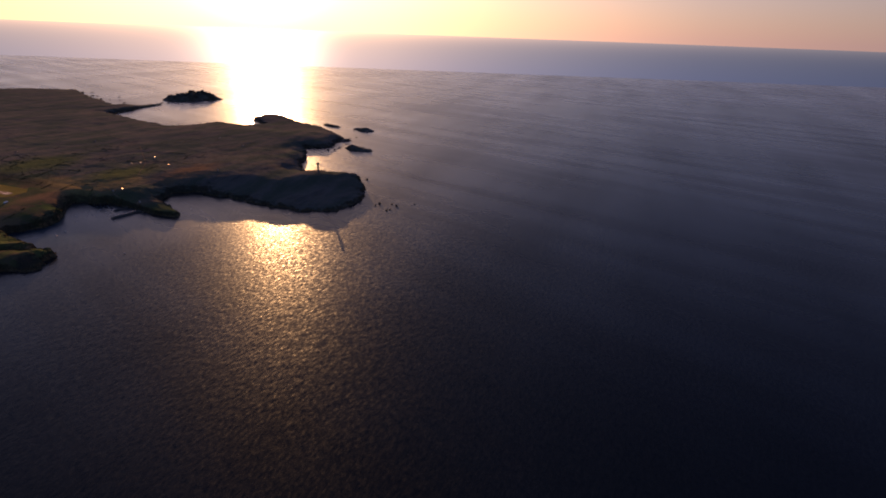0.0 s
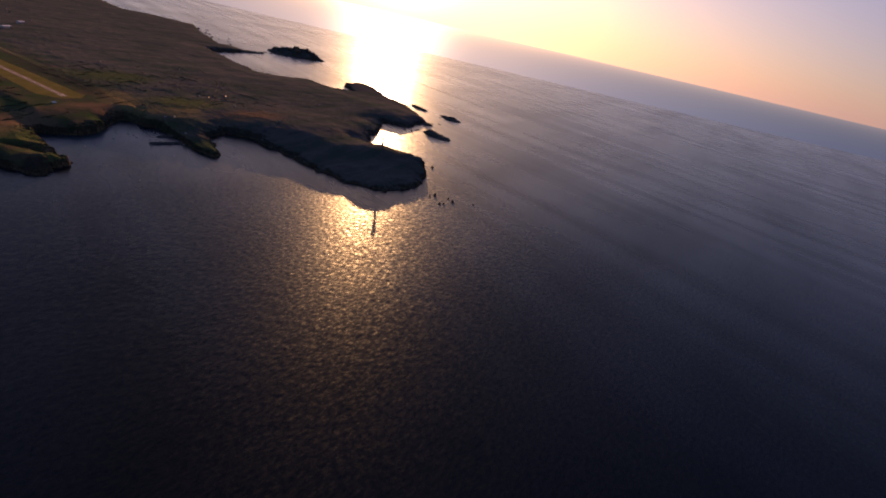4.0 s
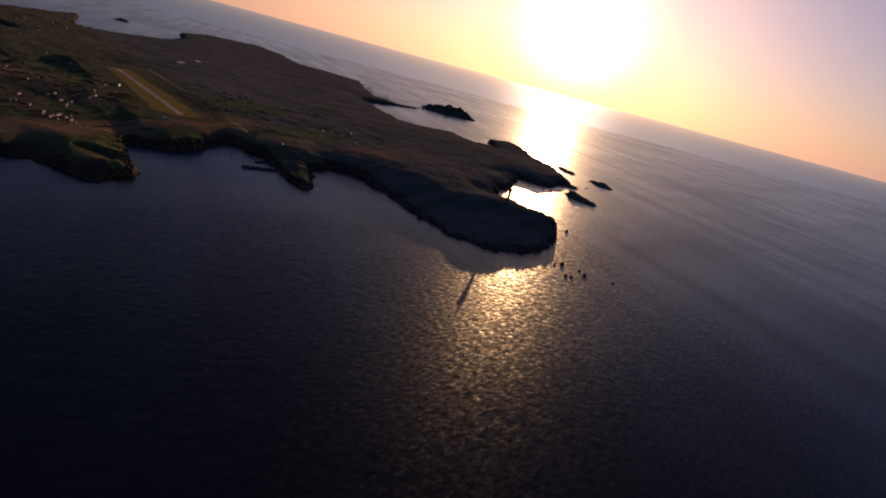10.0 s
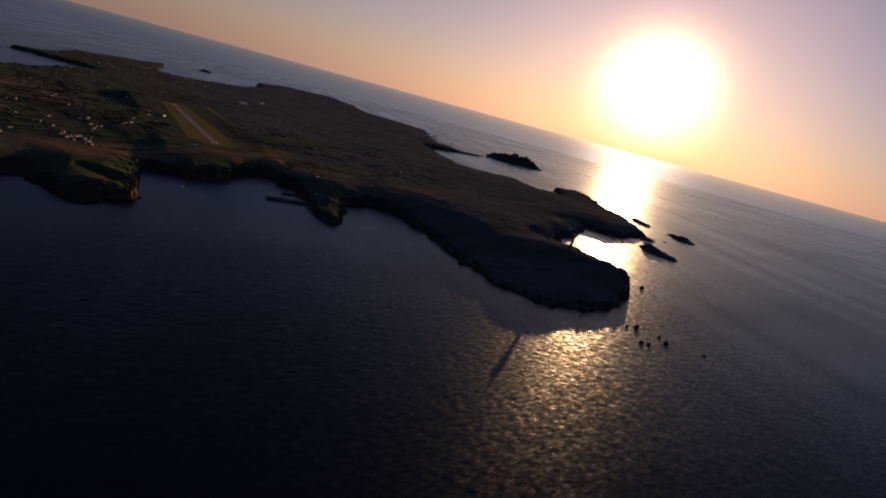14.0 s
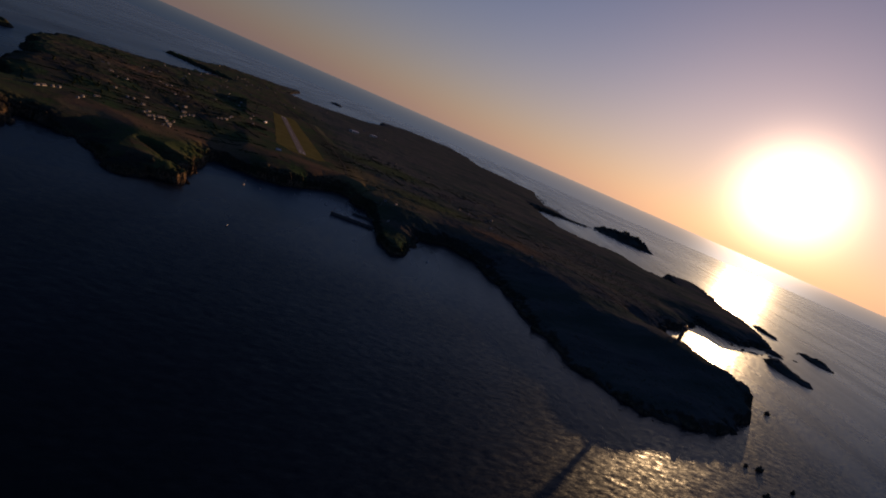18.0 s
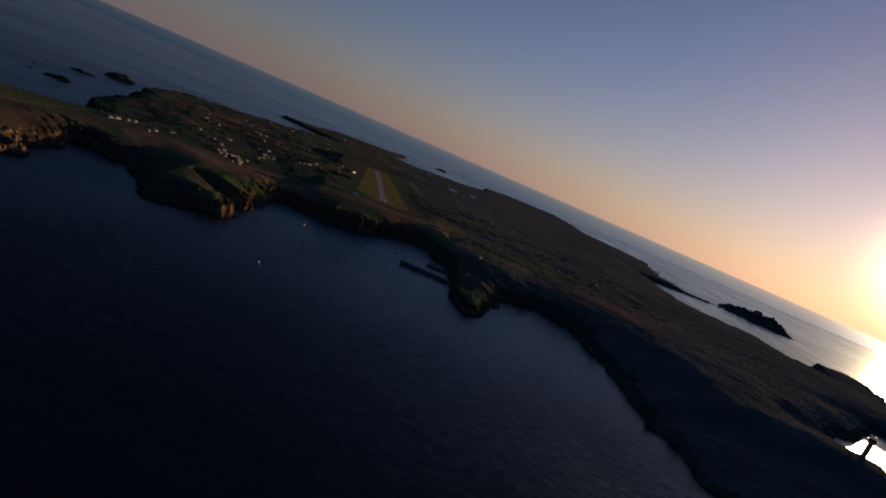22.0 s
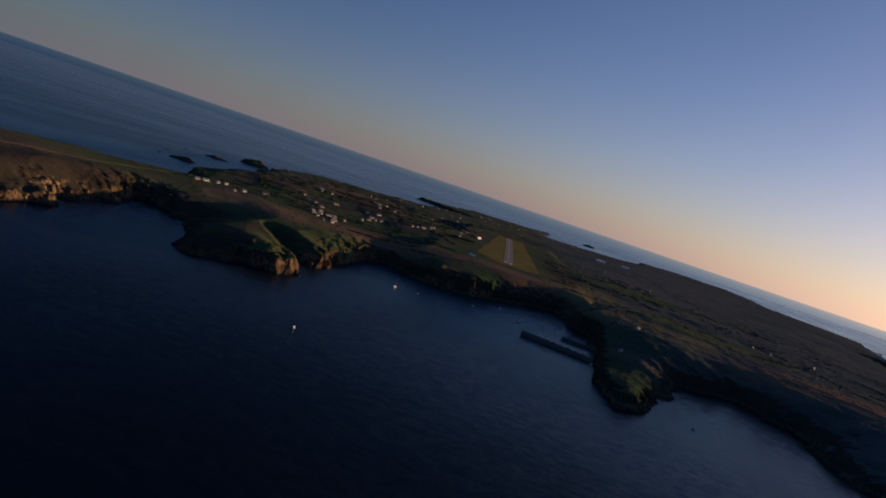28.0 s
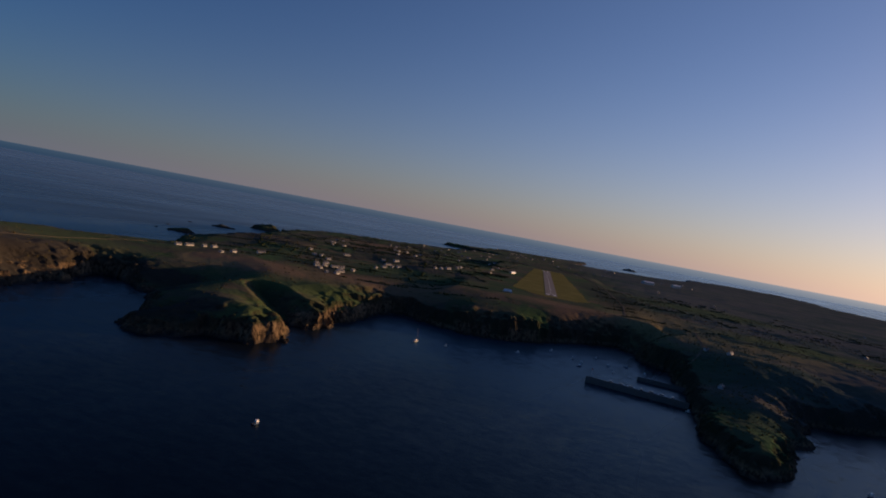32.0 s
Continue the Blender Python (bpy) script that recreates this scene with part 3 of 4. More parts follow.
    # the airfield is level
    u = np.clip(1.25 - np.maximum(np.abs(x) / 75, np.abs(y - 205) / 265), 0, 0.25) * 4
    u = u * u * (3 - 2 * u) * np.clip((d - 8) / 20, 0, 1)
    return h * (1 - u) + 21.0 * u


def steps(*runs):
    out = []
    for a, b, s in runs:
        out += list(np.arange(a, b, s))
    return np.array(out + [runs[-1][1]])


def height_mesh(name, xs, ys, hfun, mat, cut=-3.0):
    gx, gy = np.meshgrid(xs, ys, indexing="ij")
    h = hfun(gx, gy)
    idx = np.arange(gx.size).reshape(gx.shape)
    quads = np.stack([idx[:-1, :-1], idx[1:, :-1], idx[1:, 1:], idx[:-1, 1:]], -1).reshape(-1, 4)
    keep = (h.ravel()[quads] > cut).any(1)
    quads = quads[keep]
    used = np.unique(quads)
    remap = np.full(gx.size, -1)
    remap[used] = np.arange(len(used))
    co = np.stack([gx.ravel(), gy.ravel(), h.ravel()], 1)[used]
    quads = remap[quads]
    me = bpy.data.meshes.new(name)
    me.vertices.add(len(co))
    me.vertices.foreach_set("co", co.ravel())
    me.loops.add(quads.size)
    me.loops.foreach_set("vertex_index", quads.ravel().astype(np.int32))
    me.polygons.add(len(quads))
    me.polygons.foreach_set("loop_start", np.arange(0, quads.size, 4, dtype=np.int32))
    me.update(calc_edges=True)
    nz = np.empty(len(quads) * 3, np.float32)
    me.polygons.foreach_get("normal", nz)
    me.polygons.foreach_set("use_smooth", nz.reshape(-1, 3)[:, 2] > 0.80)
    me.materials.append(mat)
    return me


island = new("ground", height_mesh("ground", steps((-480, -440, 3), (-440, -300, 1.3), (-300, -110, 0.85), (-110, 140, 1.4), (140, 480, 2.0), (480, 1330, 5)), steps((-560, -420, 1.9), (-420, -330, 1.4), (-330, -130, 0.85), (-130, -60, 1.5), (-60, 120, 2.4), (120, 700, 5), (700, 2620, 10)), land_height, M_LAND))
tagged(island, "Heath-covered rocky island with brown slopes and orange cliffs", "island", kind="structure")

def sea_height(x, y):
    """Short waves off the headland; the open sea beyond is level."""
    edge = np.minimum.reduce([x + 380, 440 - x, y + 900, -420 - y]) / 90
    w = fbm(x / 5.2 + y / 15, y / 3.6, 2) + 0.4 * fbm(x / 13 + 11, y / 8 + x / 36, 2)
    return WAVE_HEIGHT * w * np.clip(edge, 0, 1)


sea_xs = steps((-16000, -2000, 3500), (-2000, -380, 270), (-380, 440, 1.5), (440, 2000, 223), (2000, 16000, 3500))
sea_ys = steps((-16000, -2400, 3400), (-2400, -900, 300), (-900, -420, 1.5), (-420, 2000, 302.5), (2000, 16000, 3500))
sea = new("water", height_mesh("water", sea_xs, sea_ys, sea_height, M_SEA, -50.0))
tagged(sea, "Dark rippled sea with wind streaks under a low sun", "sea", kind="structure")


def ground_at(x, y):
    return float(land_height(np.array([x]), np.array([y]))[0])


# ---- airfield ----
def flat_patch(name, corners, z, mat, thick=0.25):
    bm = bmesh.new()
    top = [bm.verts.new((x, y, z)) for x, y in corners]
    low = [bm.verts.new((x, y, z - thick)) for x, y in corners]
    bm.faces.new(top)
    n = len(top)
    for i in range(n):
        bm.faces.new((top[i], low[i], low[(i + 1) % n], top[(i + 1) % n]))
    me = bpy.data.meshes.new(name)
    bmesh.ops.recalc_face_normals(bm, faces=bm.faces[:])
    bm.to_mesh(me)
    bm.free()
    me.materials.append(mat)
    return new(name, me)


def ragged(corners, step, depth, seed):
    """A closed outline with an uneven mown edge."""
    r, out = random.Random(seed), []
    for (ax, ay), (bx, by) in zip(corners, corners[1:] + corners[:1]):
        n = max(1, int(math.hypot(bx - ax, by - ay) / step))
        out += [(ax + (bx - ax) * k / n + r.uniform(-depth, depth), ay + (by - ay) * k / n + r.uniform(-depth, depth)) for k in range(n)]
    return out


strip = tagged(flat_patch("airfield_grass", ragged([(-12, -14), (20, -12), (35, 6), (26, 420), (-20, 420), (-37, 16)], 6, 1.3, 2), 21.10, M_STRIP, 0.5), "Mown yellow-green grass strip round the runway", "grass", kind="structure")
runway = tagged(flat_patch("runway", [(-5.5, 0), (5.5, 0), (5.5, 405), (-5.5, 405)], 21.20, M_ASPHALT), "Pale worn asphalt runway across mown grass", "runway", kind="structure")
for k in range(11):
    y = 24 + k * 34
    part("centre_line_dash", box(bmesh.new(), -0.25, y, 21.201, 0.25, y + 17, 21.212), M_PAINT, runway)
for x in (-4.4, -3.3, -2.2, 1.6, 2.7, 3.8):
    part("threshold_bar", box(bmesh.new(), x, 3, 21.201, x + 0.6, 15, 21.212), M_PAINT, runway)
    part("threshold_bar", box(bmesh.new(), x, 390, 21.201, x + 0.6, 402, 21.212), M_PAINT, runway)


# ---- islets and rocks ----
def islet(x, y, length, width, angle, height, label, name="islet", n=44):

    def hf(gx, gy):
        r = np.sqrt((gx / length * 2) ** 2 + (gy / width * 2) ** 2)
        r = r + 0.55 * fbm((gx + x) / (length * 0.35), (gy + y) / (width * 0.6), 4)
        k = np.clip(1 - r, -1, 1)
        rug = fbm((gx + x) / 14, (gy - y) / 14, 4)
        return np.where(k > 0, height * (np.clip(k * 3, 0, 1) ** 0.7 * 0.35 + 0.75 * k) * (1 + 0.9 * rug), k * 8)

    xs, ys = np.linspace(-length * 0.75, length * 0.75, n), np.linspace(-width * 0.8, width * 0.8, max(14, int(n * 0.6)))
    me = height_mesh(name, xs, ys, hf, M_LAND, -1.0)
    ob = new(name, me)
    ob.matrix_basis = pose(x, y, 0, 0, 0, math.degrees(angle))
    return tagged(ob, label, "islet", kind="structure" if length > 150 else "")


islet(1398, 880, 260, 190, -0.73, 32, "Low long rocky island off the north coast", "island", 60)
islet(748, -296, 88, 44, 1.30, 10, "Dark whale-backed rocky islet close to the headland")
islet(1070, -17, 80, 34, 1.19, 6, "Small dark rocky islet in the glittering water")
islet(1050, -156, 100, 44, 1.16, 7, "Jagged low islet off the headland")
islet(843, -196, 55, 26, -0.39, 5, "Broken reef of small black rocks")
islet(424, 2280, 70, 70, 0.3, 12, "Lone rock far out in the bay", n=20)
islet(-478, 365, 56, 40, 0.8, 9, "Tall rocky islet off the south coast", n=30)
islet(-442, 88, 36, 18, 0.5, 4, "Low skerry off the south coast", n=24)
islet(-488, 250, 34, 16, 0.5, 3, "Low skerry off the south coast", n=20)


def sea_rock(x, y, r, h):
    bm = bmesh.new()
    bmesh.ops.create_icosphere(bm, subdivisions=3, radius=1)
    for v in bm.verts:
        k = 1 + 0.9 * noise.noise(v.co * 1.3 + Vector((x, y, 0))) + 0.35 * noise.noise(v.co * 4 + Vector((y, x, 0)))
        v.co = Vector((v.co.x * r * k, v.co.y * r * 0.75 * k, v.co.z * h * k))
    me = bpy.data.meshes.new("sea_rock")
    bm.to_mesh(me)
    bm.free()
    me.materials.append(M_LAND)
    ob = new("sea_rock", me)
    ob.matrix_basis = pose(x, y, 0)
    return tagged(ob, "Black wave-worn rock standing out of the sea", "rock", "rocks off the cliffs")


for x, y, r, h in [(297, -578, 4, 5), (265, -608, 3.5, 3), (272, -612, 3, 2.4), (299, -613, 4, 3.5), (306, -600, 3, 2.5), (285, -575, 2.5, 2), (325, -640, 3, 1.5),
                   (455, -470, 4, 4), (462, -440, 3, 3),
                   (700, -225, 5, 4), (712, -238, 4, 3), (860, -190, 5, 3), (1190, 330, 6, 4), (1230, 860, 7, 4), (1180, 1180, 8, 4), (1240, 1300, 9, 5)]:
    sea_rock(x, y, r * 0.65, h * 0.7)
reef = random.Random(11)
for cx, cy, sx, sy, count, big in [(848, -196, 26, 8, 9, 5), (735, -225, 20, 10, 5, 4), (1150, 330, 40, 30, 6, 6), (1210, 870, 60, 20, 8, 7), (1150, 1150, 50, 60, 8, 8),
                                   (1270, 1420, 40, 60, 6, 9), (-470, 180, 40, 60, 4, 2.5), (1060, -150, 20, 30, 5, 5)]:
    for k in range(count):
        sea_rock(reef.gauss(cx, sx), reef.gauss(cy, sy), big * reef.uniform(0.5, 1.2), big * reef.uniform(0.12, 0.3))


# ---- houses ----
def house(length, width, eaves, ridge, chimneys=2):
    base = new("house")
    l, w = length / 2, width / 2
    bm = bmesh.new()
    vs = [bm.verts.new(c) for c in [(-l, -w, -3), (l, -w, -3), (l, w, -3), (-l, w, -3), (-l, -w, eaves), (l, -w, eaves), (l, w, eaves), (-l, w, eaves), (-l, 0, ridge), (l, 0, ridge)]]
    for f in [(0, 1, 5, 4), (2, 3, 7, 6), (1, 2, 6, 9, 5), (3, 0, 4, 8, 7), (4, 5, 9, 8), (6, 7, 8, 9)]:
        bm.faces.new([vs[i] for i in f])
    part("wall", bm, M_WHITE, base)
    for s in (-1, 1):
        bm = bmesh.new()
        o, t = 0.2, 0.12
        z = eaves - (ridge - eaves) * o / w
        a = [(-l - 0.15, s * (w + o), z + 0.02), (l + 0.15, s * (w + o), z + 0.02), (l + 0.15, 0, ridge + 0.02), (-l - 0.15, 0, ridge + 0.02)]
        lo, hi = [bm.verts.new(c) for c in a], [bm.verts.new((c[0], c[1], c[2] + t)) for c in a]
        bm.faces.new(hi)
        bm.faces.new(lo[::-1])
        for i in range(4):
            bm.faces.new((lo[i], lo[(i + 1) % 4], hi[(i + 1) % 4], hi[i]))
        bmesh.ops.recalc_face_normals(bm, faces=bm.faces[:])
        part("roof_slope", bm, M_SLATE, base)
    for s in (-1, 1)[:chimneys]:
        part("chimney", box(bmesh.new(), s * (l - 0.35) - 0.22, -0.25, ridge - 0.4, s * (l - 0.35) + 0.22, 0.25, ridge + 0.5), M_STONE, base)
    for s in (-1, 1):
        for k in range(3):
            x = -l + length * (k + 0.5) / 3
            if k == 1 and s < 0:
                part("door", box(bmesh.new(), x - 0.25, s * w - 0.05, 0, x + 0.25, s * w + 0.05, 1.0), M_HULL_BLUE, base)
            else:
                part("window", box(bmesh.new(), x - 0.27, s * w - 0.05, 0.45, x + 0.27, s * w + 0.05, 0.95), M_GLASS, base)
    return tagged(base, "White rendered island house under a dark slate roof", "house", "island houses")


PROTOS = [house(4.6, 2.6, 1.0, 1.8), house(3.6, 2.4, 1.0, 1.75), house(6.6, 2.7, 1.05, 1.9), house(2.8, 2.2, 0.95, 1.6, 1)]
placed = [0, 0, 0, 0]


def put_house(x, y, kind, turn):
    m = pose(x, y, ground_at(x, y) + 0.1, 0, 0, turn)
    if placed[kind] == 0:
        PROTOS[kind].matrix_basis = m
    else:
        copy_thing(PROTOS[kind], m)
    placed[kind] += 1


rng = random.Random(5)
spots = [(-284, -137), (-281, -128), (-276, -116), (-272, -109), (-249, -135), (-248, -120), (-241, -90), (-221, -27), (-215, -24), (-256, 106), (-246, 117), (-207, 22),
         (-194, -85), (-191, -72), (-181, -107), (-184, -91), (-178, -84), (-174, -78), (-170, -92), (-170, -121), (-164, -115), (-166, -103), (-163, -82), (-188, -98)]
spots += [(-160, -28), (-157, -12), (-160, 12), (-153, 3), (-148, 8), (-211, 228), (-205, 222), (-200, 249), (-184, 140), (-168, 165), (-119, 46), (-114, 55), (-108, 62),
         (-103, 92), (-101, 105), (-130, 290), (-110, 519), (-272, 148), (-241, 9), (-202, -39), (-218, 250), (-172, 37), (-162, 50), (-68, 119), (-71, 178), (-66, 223), (-88, 339), (-85, 400)]
for i, (x, y) in enumerate(spots):
    put_house(x, y, (0, 2, 1, 0, 3)[i % 5], rng.uniform(-14, 14) + 66)
spots = [(274, 21), (286, 6), (291, -72), (296, -62), (336, 16), (342, 24), (295, -199), (100, -126), (112, -134), (88, -200), (-248, 376), (-239, 417), (-297, 224),
         (-292, 239), (-151, 475), (-110, 444), (127, 722), (563, -50), (619, 73), (240, 330), (420, 300), (180, 420), (60, 560), (-60, 700), (30, 760)]
for i, (x, y) in enumerate(spots):
    put_house(x, y, (0, 1, 1, 3)[i % 4], rng.uniform(-30, 30) + 40)
# the far town and scattered farms
for cx, cy, sx, sy, count in [(-40, 1100, 90, 170, 30), (-150, 650, 50, 140, 10), (250, 1100, 110, 160, 12), (-200, 380, 60, 100, 6)]:
    for k in range(count):
        x, y = rng.gauss(cx, sx), rng.gauss(cy, sy)
        if ground_at(x, y) > 6:
            put_house(x, y, rng.choice((0, 1, 2)), rng.uniform(0, 180))


def shed(x, y, length, width, height, turn, label, skin=None):
    base = new("shed")
    base.matrix_basis = pose(x, y, ground_at(x, y), 0, 0, turn)
    l, w = length / 2, width / 2
    part("wall", box(bmesh.new(), -l, -w, -2, l, w, height), skin or M_WHITE, base)
    bm = bmesh.new()
    n = 10
    arc = [(-w - 0.4 + (width + 0.8) * i / n, height + 0.02 + 1.6 * math.sin(math.pi * i / n)) for i in range(n + 1)]
    va, vb = [bm.verts.new((-l - 0.3, a, z)) for a, z in arc], [bm.verts.new((l + 0.3, a, z)) for a, z in arc]
    for i in range(n):
        bm.faces.new((va[i], vb[i], vb[i + 1], va[i + 1]))
    bm.faces.new(va)
    bm.faces.new(vb[::-1])
    bmesh.ops.recalc_face_normals(bm, faces=bm.faces[:])
    part("roof", bm, M_SHED, base, "pale metal sheet roof")
    for k in range(4):
        xx = -l + length * (k + 0.5) / 4
        part("sliding_door", box(bmesh.new(), xx - 2, -w - 0.12, 0, xx + 2, -w - 0.01, height * 0.8), M_METAL, base)
    return tagged(base, label, "shed")


shed(222, 730, 26, 10, 5, 30, "Long white shed with a pale metal roof")
shed(308, 850, 22, 9, 5, 30, "Long white shed with a pale metal roof on open heath")
shed(-46, 196, 12, 3.0, 0.7, 70, "Low airfield hangar with a pale roof beside the strip", M_CONCRETE)
shed(-38, -45, 6, 2.4, 0.9, 10, "Low white airfield building near the cliff edge")


# ---- headland tower ----
def tower(x, y):
    base = new("radar_tower")
    z = ground_at(x, y)
    base.matrix_basis = pose(x, y, z - 0.3) @ Matrix.Diagonal((1.1, 1.1, 1.18, 1))
    part("shaft", lathe(bmesh.new(), [(2.6, -1), (2.6, 0.6), (2.0, 0.7), (1.7, 11.0), (1.9, 11.6)], 20), M_CONCRETE, base, smooth=False)
    deck = part("observation_deck", lathe(bmesh.new(), [(1.9, 11.6), (2.9, 12.3), (2.9, 12.7), (2.5, 12.75), (2.6, 14.2), (2.9, 14.3), (2.8, 14.7), (1.2, 15.2)], 20), M_CONCRETE, base)
    for k in range(10):
        a = 2 * math.pi * k / 10
        bm = box(bmesh.new(), -0.55, 2.44, 12.95, 0.55, 2.66, 14.0)
        bmesh.ops.rotate(bm, verts=bm.verts[:], cent=(0, 0, 0), matrix=Matrix.Rotation(a, 3, "Z"))
        part("pane", bm, M_GLASS, deck)
    part("antenna_mast", tube(bmesh.new(), (0, 0, 15.1), (0, 0, 18.8), 0.25, 0.1, 8), M_METAL, base)
    part("scanner_bar", box(bmesh.new(), -1.4, -0.15, 16.4, 1.4, 0.15, 16.9, 0.05), M_METAL, base)
    return tagged(base, "Slender concrete radar tower with a wide glazed deck", "tower")


tower(392, -384)


# ---- harbour ----
def quay(points, width, top, label):
    base = new("pier")
    for (ax, ay), (bx, by) in zip(points, points[1:]):
        d = Vector((bx - ax, by - ay, 0))
        n = max(1, int(d.length / 6))
        for k in range(n):
            p = Vector((ax, ay, 0)) + d * ((k + 0.5) / n)
            bm = box(bmesh.new(), -d.length / n / 2 + 0.03, -width / 2, -4, d.length / n / 2 - 0.03, width / 2, top, 0.12)
            bmesh.ops.transform(bm, verts=bm.verts[:], matrix=Matrix.Translation(p) @ Matrix.Rotation(math.atan2(d.y, d.x), 4, "Z"))
            part("quay_block", bm, M_CONCRETE, base)
        side = Matrix.Rotation(math.atan2(d.y, d.x), 4, "Z")
        bm = box(bmesh.new(), -d.length / 2, -width / 2, top + 0.01, d.length / 2, -width / 2 + 0.7, top + 1.1)
        bmesh.ops.transform(bm, verts=bm.verts[:], matrix=Matrix.Translation(((ax + bx) / 2, (ay + by) / 2, 0)) @ side)
        part("parapet", bm, M_CONCRETE, base)
    return tagged(base, label, "pier")


quay([(18, -211), (68, -221)], 4.6, 2.2, "Long concrete ferry pier with a seaward parapet")
quay([(50, -180), (76, -184)], 3.0, 1.4, "Short pale concrete slipway jetty")


def harbour_lamp(x, y, z):
    base = new("harbour_light")
    base.matrix_basis = pose(x, y, z)
    part("post", tube(bmesh.new(), (0, 0, 0), (0, 0, 4.6), 0.22, 0.16, 10), M_WHITE, base)
    part("lantern", tube(bmesh.new(), (0, 0, 4.6), (0, 0, 5.4), 0.34, 0.30, 10), M_RED, base)
    return tagged(base, "White post with a red lantern at the pier head", "light")


harbour_lamp(20.5, -211.2, 2.2)


def car(x, y, z, turn, mat):
    base = new("car")
    base.matrix_basis = pose(x, y, z, 0, 0, turn)
    part("body", box(bmesh.new(), -2.0, -0.85, 0.35, 2.0, 0.85, 0.95, 0.12), mat, base)
    bm = box(bmesh.new(), -1.3, -0.75, 0.95, 1.1, 0.75, 1.5, 0.0)
    for v in bm.verts:
        if v.co.z > 1.2:
            v.co.x *= 0.78
            v.co.y *= 0.88
    part("cabin", bm, M_GLASS, base)
    for sx in (-1.25, 1.25):
        for sy in (-0.82, 0.82):
            part("wheel", tube(bmesh.new(), (sx, sy - 0.1, 0.33), (sx, sy + 0.1, 0.33), 0.33, 0.33, 12), M_DARK, base)
    return tagged(base, "Parked car on the concrete pier", "car", "cars on the pier")


for k in range(7):
    f = 0.25 + k * 0.1
    car(18 + 50 * f, -211 - 10 * f + 0.5, 2.2, -11 + (90 if k % 3 == 0 else 0), (M_HULL, M_HULL_BLUE, M_METAL)[k % 3])


def hull_mesh(bm, length, beam, depth):
    rings = []
    for i in range(9):
        t = i / 8
        w = beam / 2 * (1 - max(0, (t - 0.45) / 0.55) ** 2.2) * (0.82 + 0.18 * min(1, t * 4))
        x = -length / 2 + length * t
        top = depth * (0.62 + 0.16 * t * t)
        keel = -depth * 0.35 * (1 - max(0, (t - 0.75) / 0.25) ** 2)
        w = max(w, 0.03)
        rings.append([bm.verts.new(c) for c in [(x, -w, top), (x, -w * 0.85, 0.0), (x, 0, keel), (x, w * 0.85, 0.0), (x, w, top)]])
    for a, b in zip(rings, rings[1:]):
        for k in range(4):
            bm.faces.new((a[k], b[k], b[k + 1], a[k + 1]))
    bm.faces.new(rings[0])
    bm.faces.new(rings[-1][::-1])
    bmesh.ops.recalc_face_normals(bm, faces=bm.faces[:])
    return bm


def deck_mesh(bm, length, beam, z):
    pts = []
    for i in range(9):
        t = i / 8
        w = max(beam / 2 * (1 - max(0, (t - 0.45) / 0.55) ** 2.2) * (0.82 + 0.18 * min(1, t * 4)) - 0.06, 0.01)
        pts.append((-length / 2 + length * t, w))
    vs = [bm.verts.new((x, -w, z)) for x, w in pts] + [bm.verts.new((x, w, z)) for x, w in reversed(pts)]
    bm.faces.new(vs)
    return bm


def yacht(x, y, turn, length=8.5):
    base = new("sailing_yacht")
    base.matrix_basis = pose(x, y, 0, 0, 0, turn) @ Matrix.Diagonal((0.6, 0.6, 0.6, 1))
    part("hull", hull_mesh(bmesh.new(), length, 2.7, 1.5), M_HULL, base, smooth=True)
    part("deck", deck_mesh(bmesh.new(), length, 2.7, 0.86), M_DECK, base)
    part("cabin", box(bmesh.new(), -1.6, -0.75, 0.87, 1.6, 0.75, 1.4, 0.15), M_HULL, base)
    mast = part("mast", tube(bmesh.new(), (0.6, 0, 0.9), (0.6, 0, 12.5), 0.11, 0.07, 8), M_METAL, base)
    part("spreader", tube(bmesh.new(), (0.6, -0.8, 8), (0.6, 0.8, 8), 0.04, 0.04, 6), M_METAL, mast)
    part("boom", tube(bmesh.new(), (0.6, 0, 2.0), (-3.2, 0, 2.1), 0.16, 0.13, 8), M_HULL, base, "white sail rolled on the boom")
    part("forestay", tube(bmesh.new(), (4.1, 0, 1.1), (0.6, 0, 12.3), 0.03, 0.03, 5), M_METAL, base)
    part("backstay", tube(bmesh.new(), (-4.1, 0, 1.0), (0.6, 0, 12.4), 0.02, 0.02, 5), M_METAL, base)
    return tagged(base, "White sailing yacht at anchor with bare mast", "yacht")


def motor_boat(x, y, turn, mat, length=6.0):
    base = new("motor_boat")
    base.matrix_basis = pose(x, y, 0, 0, 0, turn) @ Matrix.Diagonal((0.55, 0.55, 0.55, 1))
    part("hull", hull_mesh(bmesh.new(), length, 2.2, 1.3), mat, base, smooth=True)
    part("deck", deck_mesh(bmesh.new(), length, 2.2, 0.70), M_DECK, base)
    house_ = part("wheelhouse", box(bmesh.new(), -0.4, -0.75, 0.71, 1.2, 0.75, 2.3, 0.08), M_HULL, base)
    part("windscreen", box(bmesh.new(), 1.19, -0.6, 1.5, 1.24, 0.6, 2.05), M_GLASS, house_)
    part("outboard", box(bmesh.new(), -length / 2 - 0.35, -0.2, 0.1, -length / 2 + 0.05, 0.2, 1.1, 0.06), M_DARK, base)
    return tagged(base, "Small moored motor boat with a white wheelhouse", "boat", "boats in the bay")


yacht(-77, -208, 75)
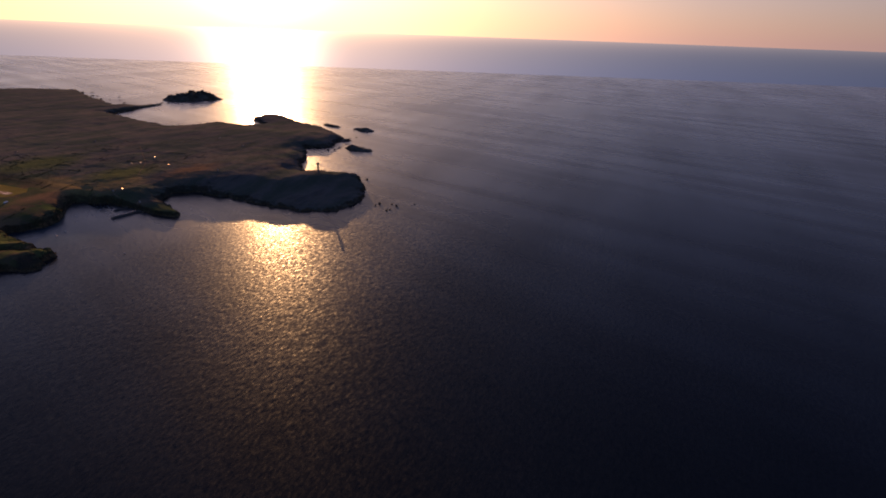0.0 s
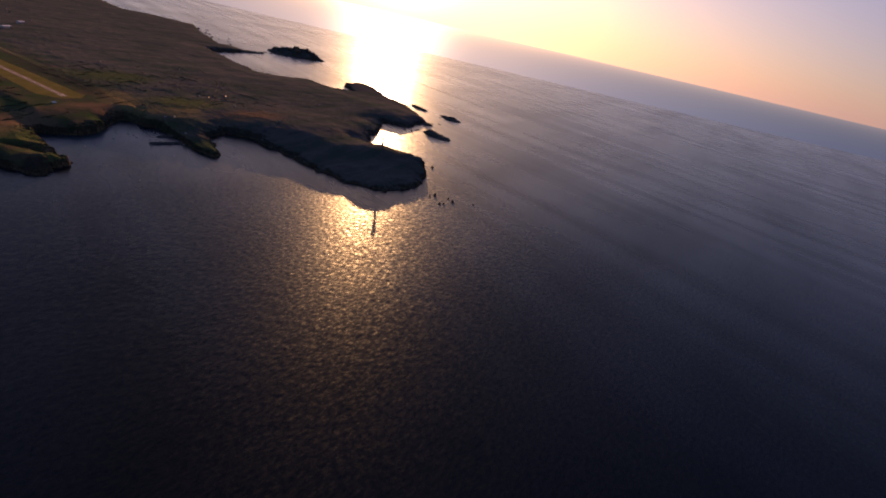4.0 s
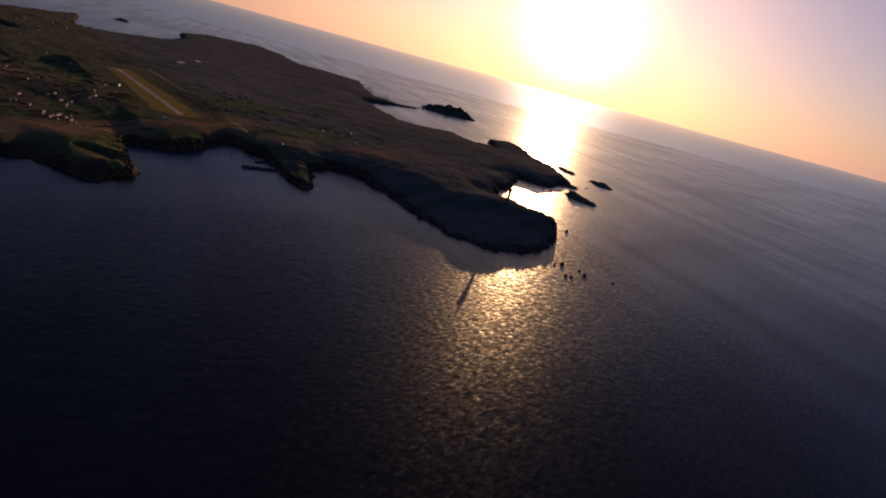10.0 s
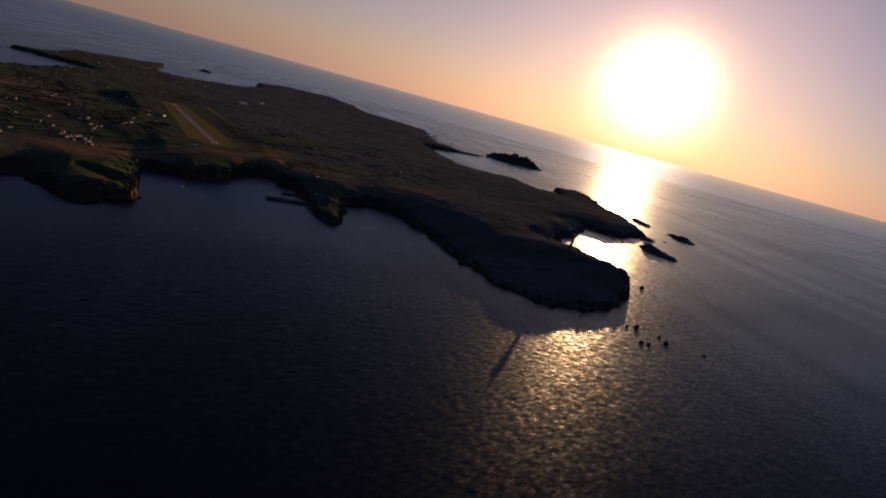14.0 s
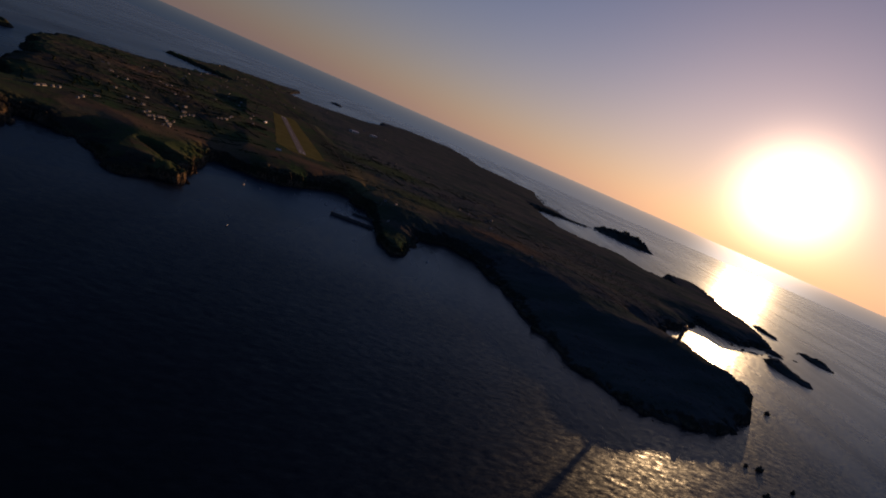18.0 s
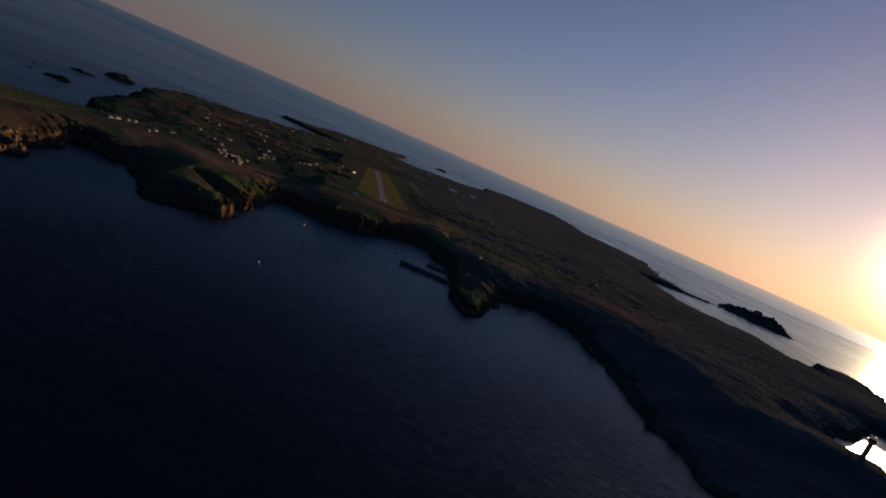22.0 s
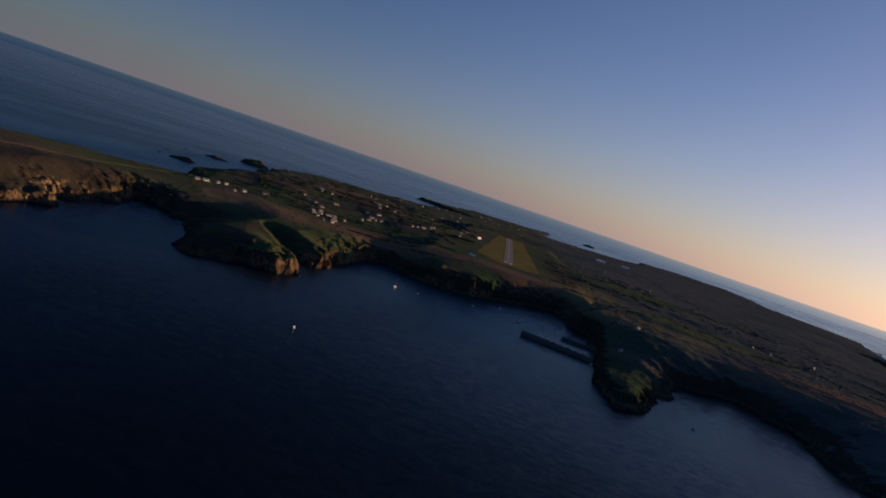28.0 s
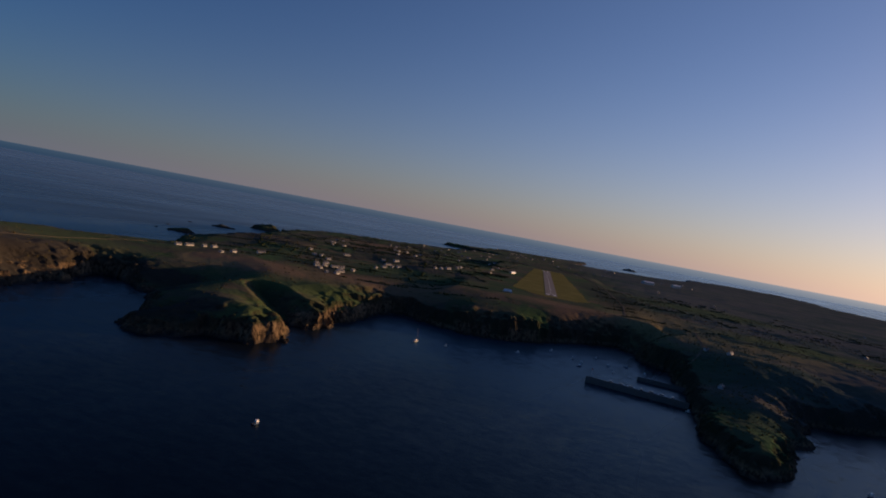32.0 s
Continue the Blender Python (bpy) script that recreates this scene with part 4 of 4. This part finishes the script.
for i, (x, y) in enumerate([(-60, -204), (-20, -178), (1, -150), (14, -160), (19, -166), (17, -178), (37, -176), (36, -160), (48, -150), (30, -143), (-91, -361), (58, -160), (66, -228), (114, -290)]):
    motor_boat(x, y, (i * 47) % 180 - 40, M_HULL_BLUE if i in (5, 8, 10) else M_HULL, 4 + 0.7 * (i % 3))


# ---- lanes across the heath ----
def lane(points, width, label):
    vs, fs = [], []
    dense = []
    for (ax, ay), (bx, by) in zip(points, points[1:]):
        n = max(2, int(math.hypot(bx - ax, by - ay) / 2.5))
        dense += [(ax + (bx - ax) * k / n, ay + (by - ay) * k / n) for k in range(n)]
    dense.append(points[-1])
    for i, (x, y) in enumerate(dense):
        px, py = dense[max(0, i - 1)]
        nx, ny = dense[min(len(dense) - 1, i + 1)]
        l = math.hypot(nx - px, ny - py)
        ox, oy = -(ny - py) / l * width / 2, (nx - px) / l * width / 2
        za, zb = ground_at(x + ox, y + oy) + 0.16, ground_at(x - ox, y - oy) + 0.16
        vs += [(x + ox, y + oy, za), (x - ox, y - oy, zb), (x - ox, y - oy, zb - 0.8), (x + ox, y + oy, za - 0.8)]
    for i in range(len(dense) - 1):
        a, b = 4 * i, 4 * i + 4
        fs += [(a, a + 1, b + 1, b), (a + 1, a + 2, b + 2, b + 1), (a, b, b + 3, a + 3)]
    ob = new("road", mesh_of("road", vs, fs, M_ROAD))
    return tagged(ob, label, "road", kind="structure")


lane([(80, -165), (100, -120), (110, -60), (60, -40), (70, 40), (75, 200), (60, 460), (20, 800), (30, 1150)], 1.5, "Pale narrow lane from the harbour past the airfield")
lane([(-340, -290), (-325, -230), (-300, -150), (-270, -105), (-215, -70), (-165, 10), (-110, 95), (-65, 190), (-50, 450)], 0.7, "Pale track along the southern heath")
lane([(110, -60), (200, -80), (290, -5), (360, -100), (380, -300), (388, -370)], 1.8, "Narrow lane to the headland tower")
lane([(290, -5), (420, 150), (520, 400)], 1.6, "Pale track over the northern heath")


# ---- gorse and bracken clumps, and the hedges of the small fields ----
def clumps(x, y, size, r, name, label, mat):
    """One mesh of small uneven bushes at the given places."""
    n, ring, h = len(x), 5, land_height(x, y)
    base = np.array([(math.cos(2 * math.pi * k / ring), math.sin(2 * math.pi * k / ring), -0.4) for k in range(ring)]
                    + [(0.8 * math.cos(2 * math.pi * (k + 0.5) / ring), 0.8 * math.sin(2 * math.pi * (k + 0.5) / ring), 0.55) for k in range(ring)] + [(0, 0, 0.95)])
    jit = 1 + 0.5 * (r.rand(n, len(base), 3) - 0.5)
    co = base[None] * jit * size[:, None, None] + np.stack([x, y, h], 1)[:, None, :]
    tris = []
    for k in range(ring):
        k2 = (k + 1) % ring
        tris += [(k, k2, ring + k), (k2, ring + k2, ring + k), (ring + k, ring + k2, 2 * ring)]
    tris = (np.array(tris)[None] + (np.arange(n) * len(base))[:, None, None]).reshape(-1, 3)
    me = bpy.data.meshes.new(name)
    me.vertices.add(n * len(base))
    me.vertices.foreach_set("co", co.ravel())
    me.loops.add(tris.size)
    me.loops.foreach_set("vertex_index", tris.ravel().astype(np.int32))
    me.polygons.add(len(tris))
    me.polygons.foreach_set("loop_start", np.arange(0, tris.size, 3, dtype=np.int32))
    me.update(calc_edges=True)
    me.materials.append(mat)
    return tagged(new(name, me), label, "scrub", kind="stuff")


def scrub(count, x0, x1, y0, y1, seed, label):
    r = np.random.RandomState(seed)
    x, y = r.uniform(x0, x1, count), r.uniform(y0, y1, count)
    dens = fbm(x / 60 + 5, y / 60, 3) + 0.25 * r.rand(count)
    keep = (land_height(x, y) > 5) & (dens > -0.02) & ~((np.abs(x) < 44) & (y > -30) & (y < 430))
    x, y = x[keep], y[keep]
    return clumps(x, y, 0.2 + 0.45 * r.rand(len(x)) ** 2, r, "gorse_scrub", label, M_SCRUB)


def hedges(count, x0, x1, y0, y1, seed, label):
    """Broken rows of bushes along field edges in two directions."""
    r, xs, ys = np.random.RandomState(seed), [], []
    for k in range(count):
        cx, cy = r.uniform(x0, x1), r.uniform(y0, y1)
        a = radians((24 if r.rand() < 0.65 else 112) + r.uniform(-9, 9))
        n = int(r.uniform(14, 55))
        t = (np.arange(n) - n / 2) * 1.25
        keep = fbm(t / 9 + cx, t * 0 + cy, 2) > -0.12
        xs.append((cx + t * math.cos(a) + 1.5 * np.sin(t / 11) + r.normal(0, 0.3, n))[keep])
        ys.append((cy + t * math.sin(a) + r.normal(0, 0.3, n))[keep])
    x, y = np.concatenate(xs), np.concatenate(ys)
    keep = (land_height(x, y) > 7) & ~((np.abs(x) < 46) & (y > -40) & (y < 440))
    x, y = x[keep], y[keep]
    return clumps(x, y, 0.55 + 0.75 * r.rand(len(x)) ** 2, r, "field_hedges", label, M_HEDGE)


M_SCRUB = grass_material("gorse_and_bracken", (0.042, 0.057, 0.019), (0.124, 0.086, 0.038), 0.08)
M_HEDGE = grass_material("dark_hedge_leaves", (0.018, 0.028, 0.012), (0.045, 0.056, 0.026), 0.15)
scrub(9000, -440, 140, -420, 160, 3, "Dark low gorse and bracken over the southern heath")
scrub(26000, 60, 620, -540, 260, 4, "Dark low gorse and heather over the headland")
hedges(230, -330, -50, -120, 520, 8, "Dark broken hedgerows round small fields and houses")
hedges(60, 60, 420, -110, 320, 9, "Dark hedgerows across the northern heath")
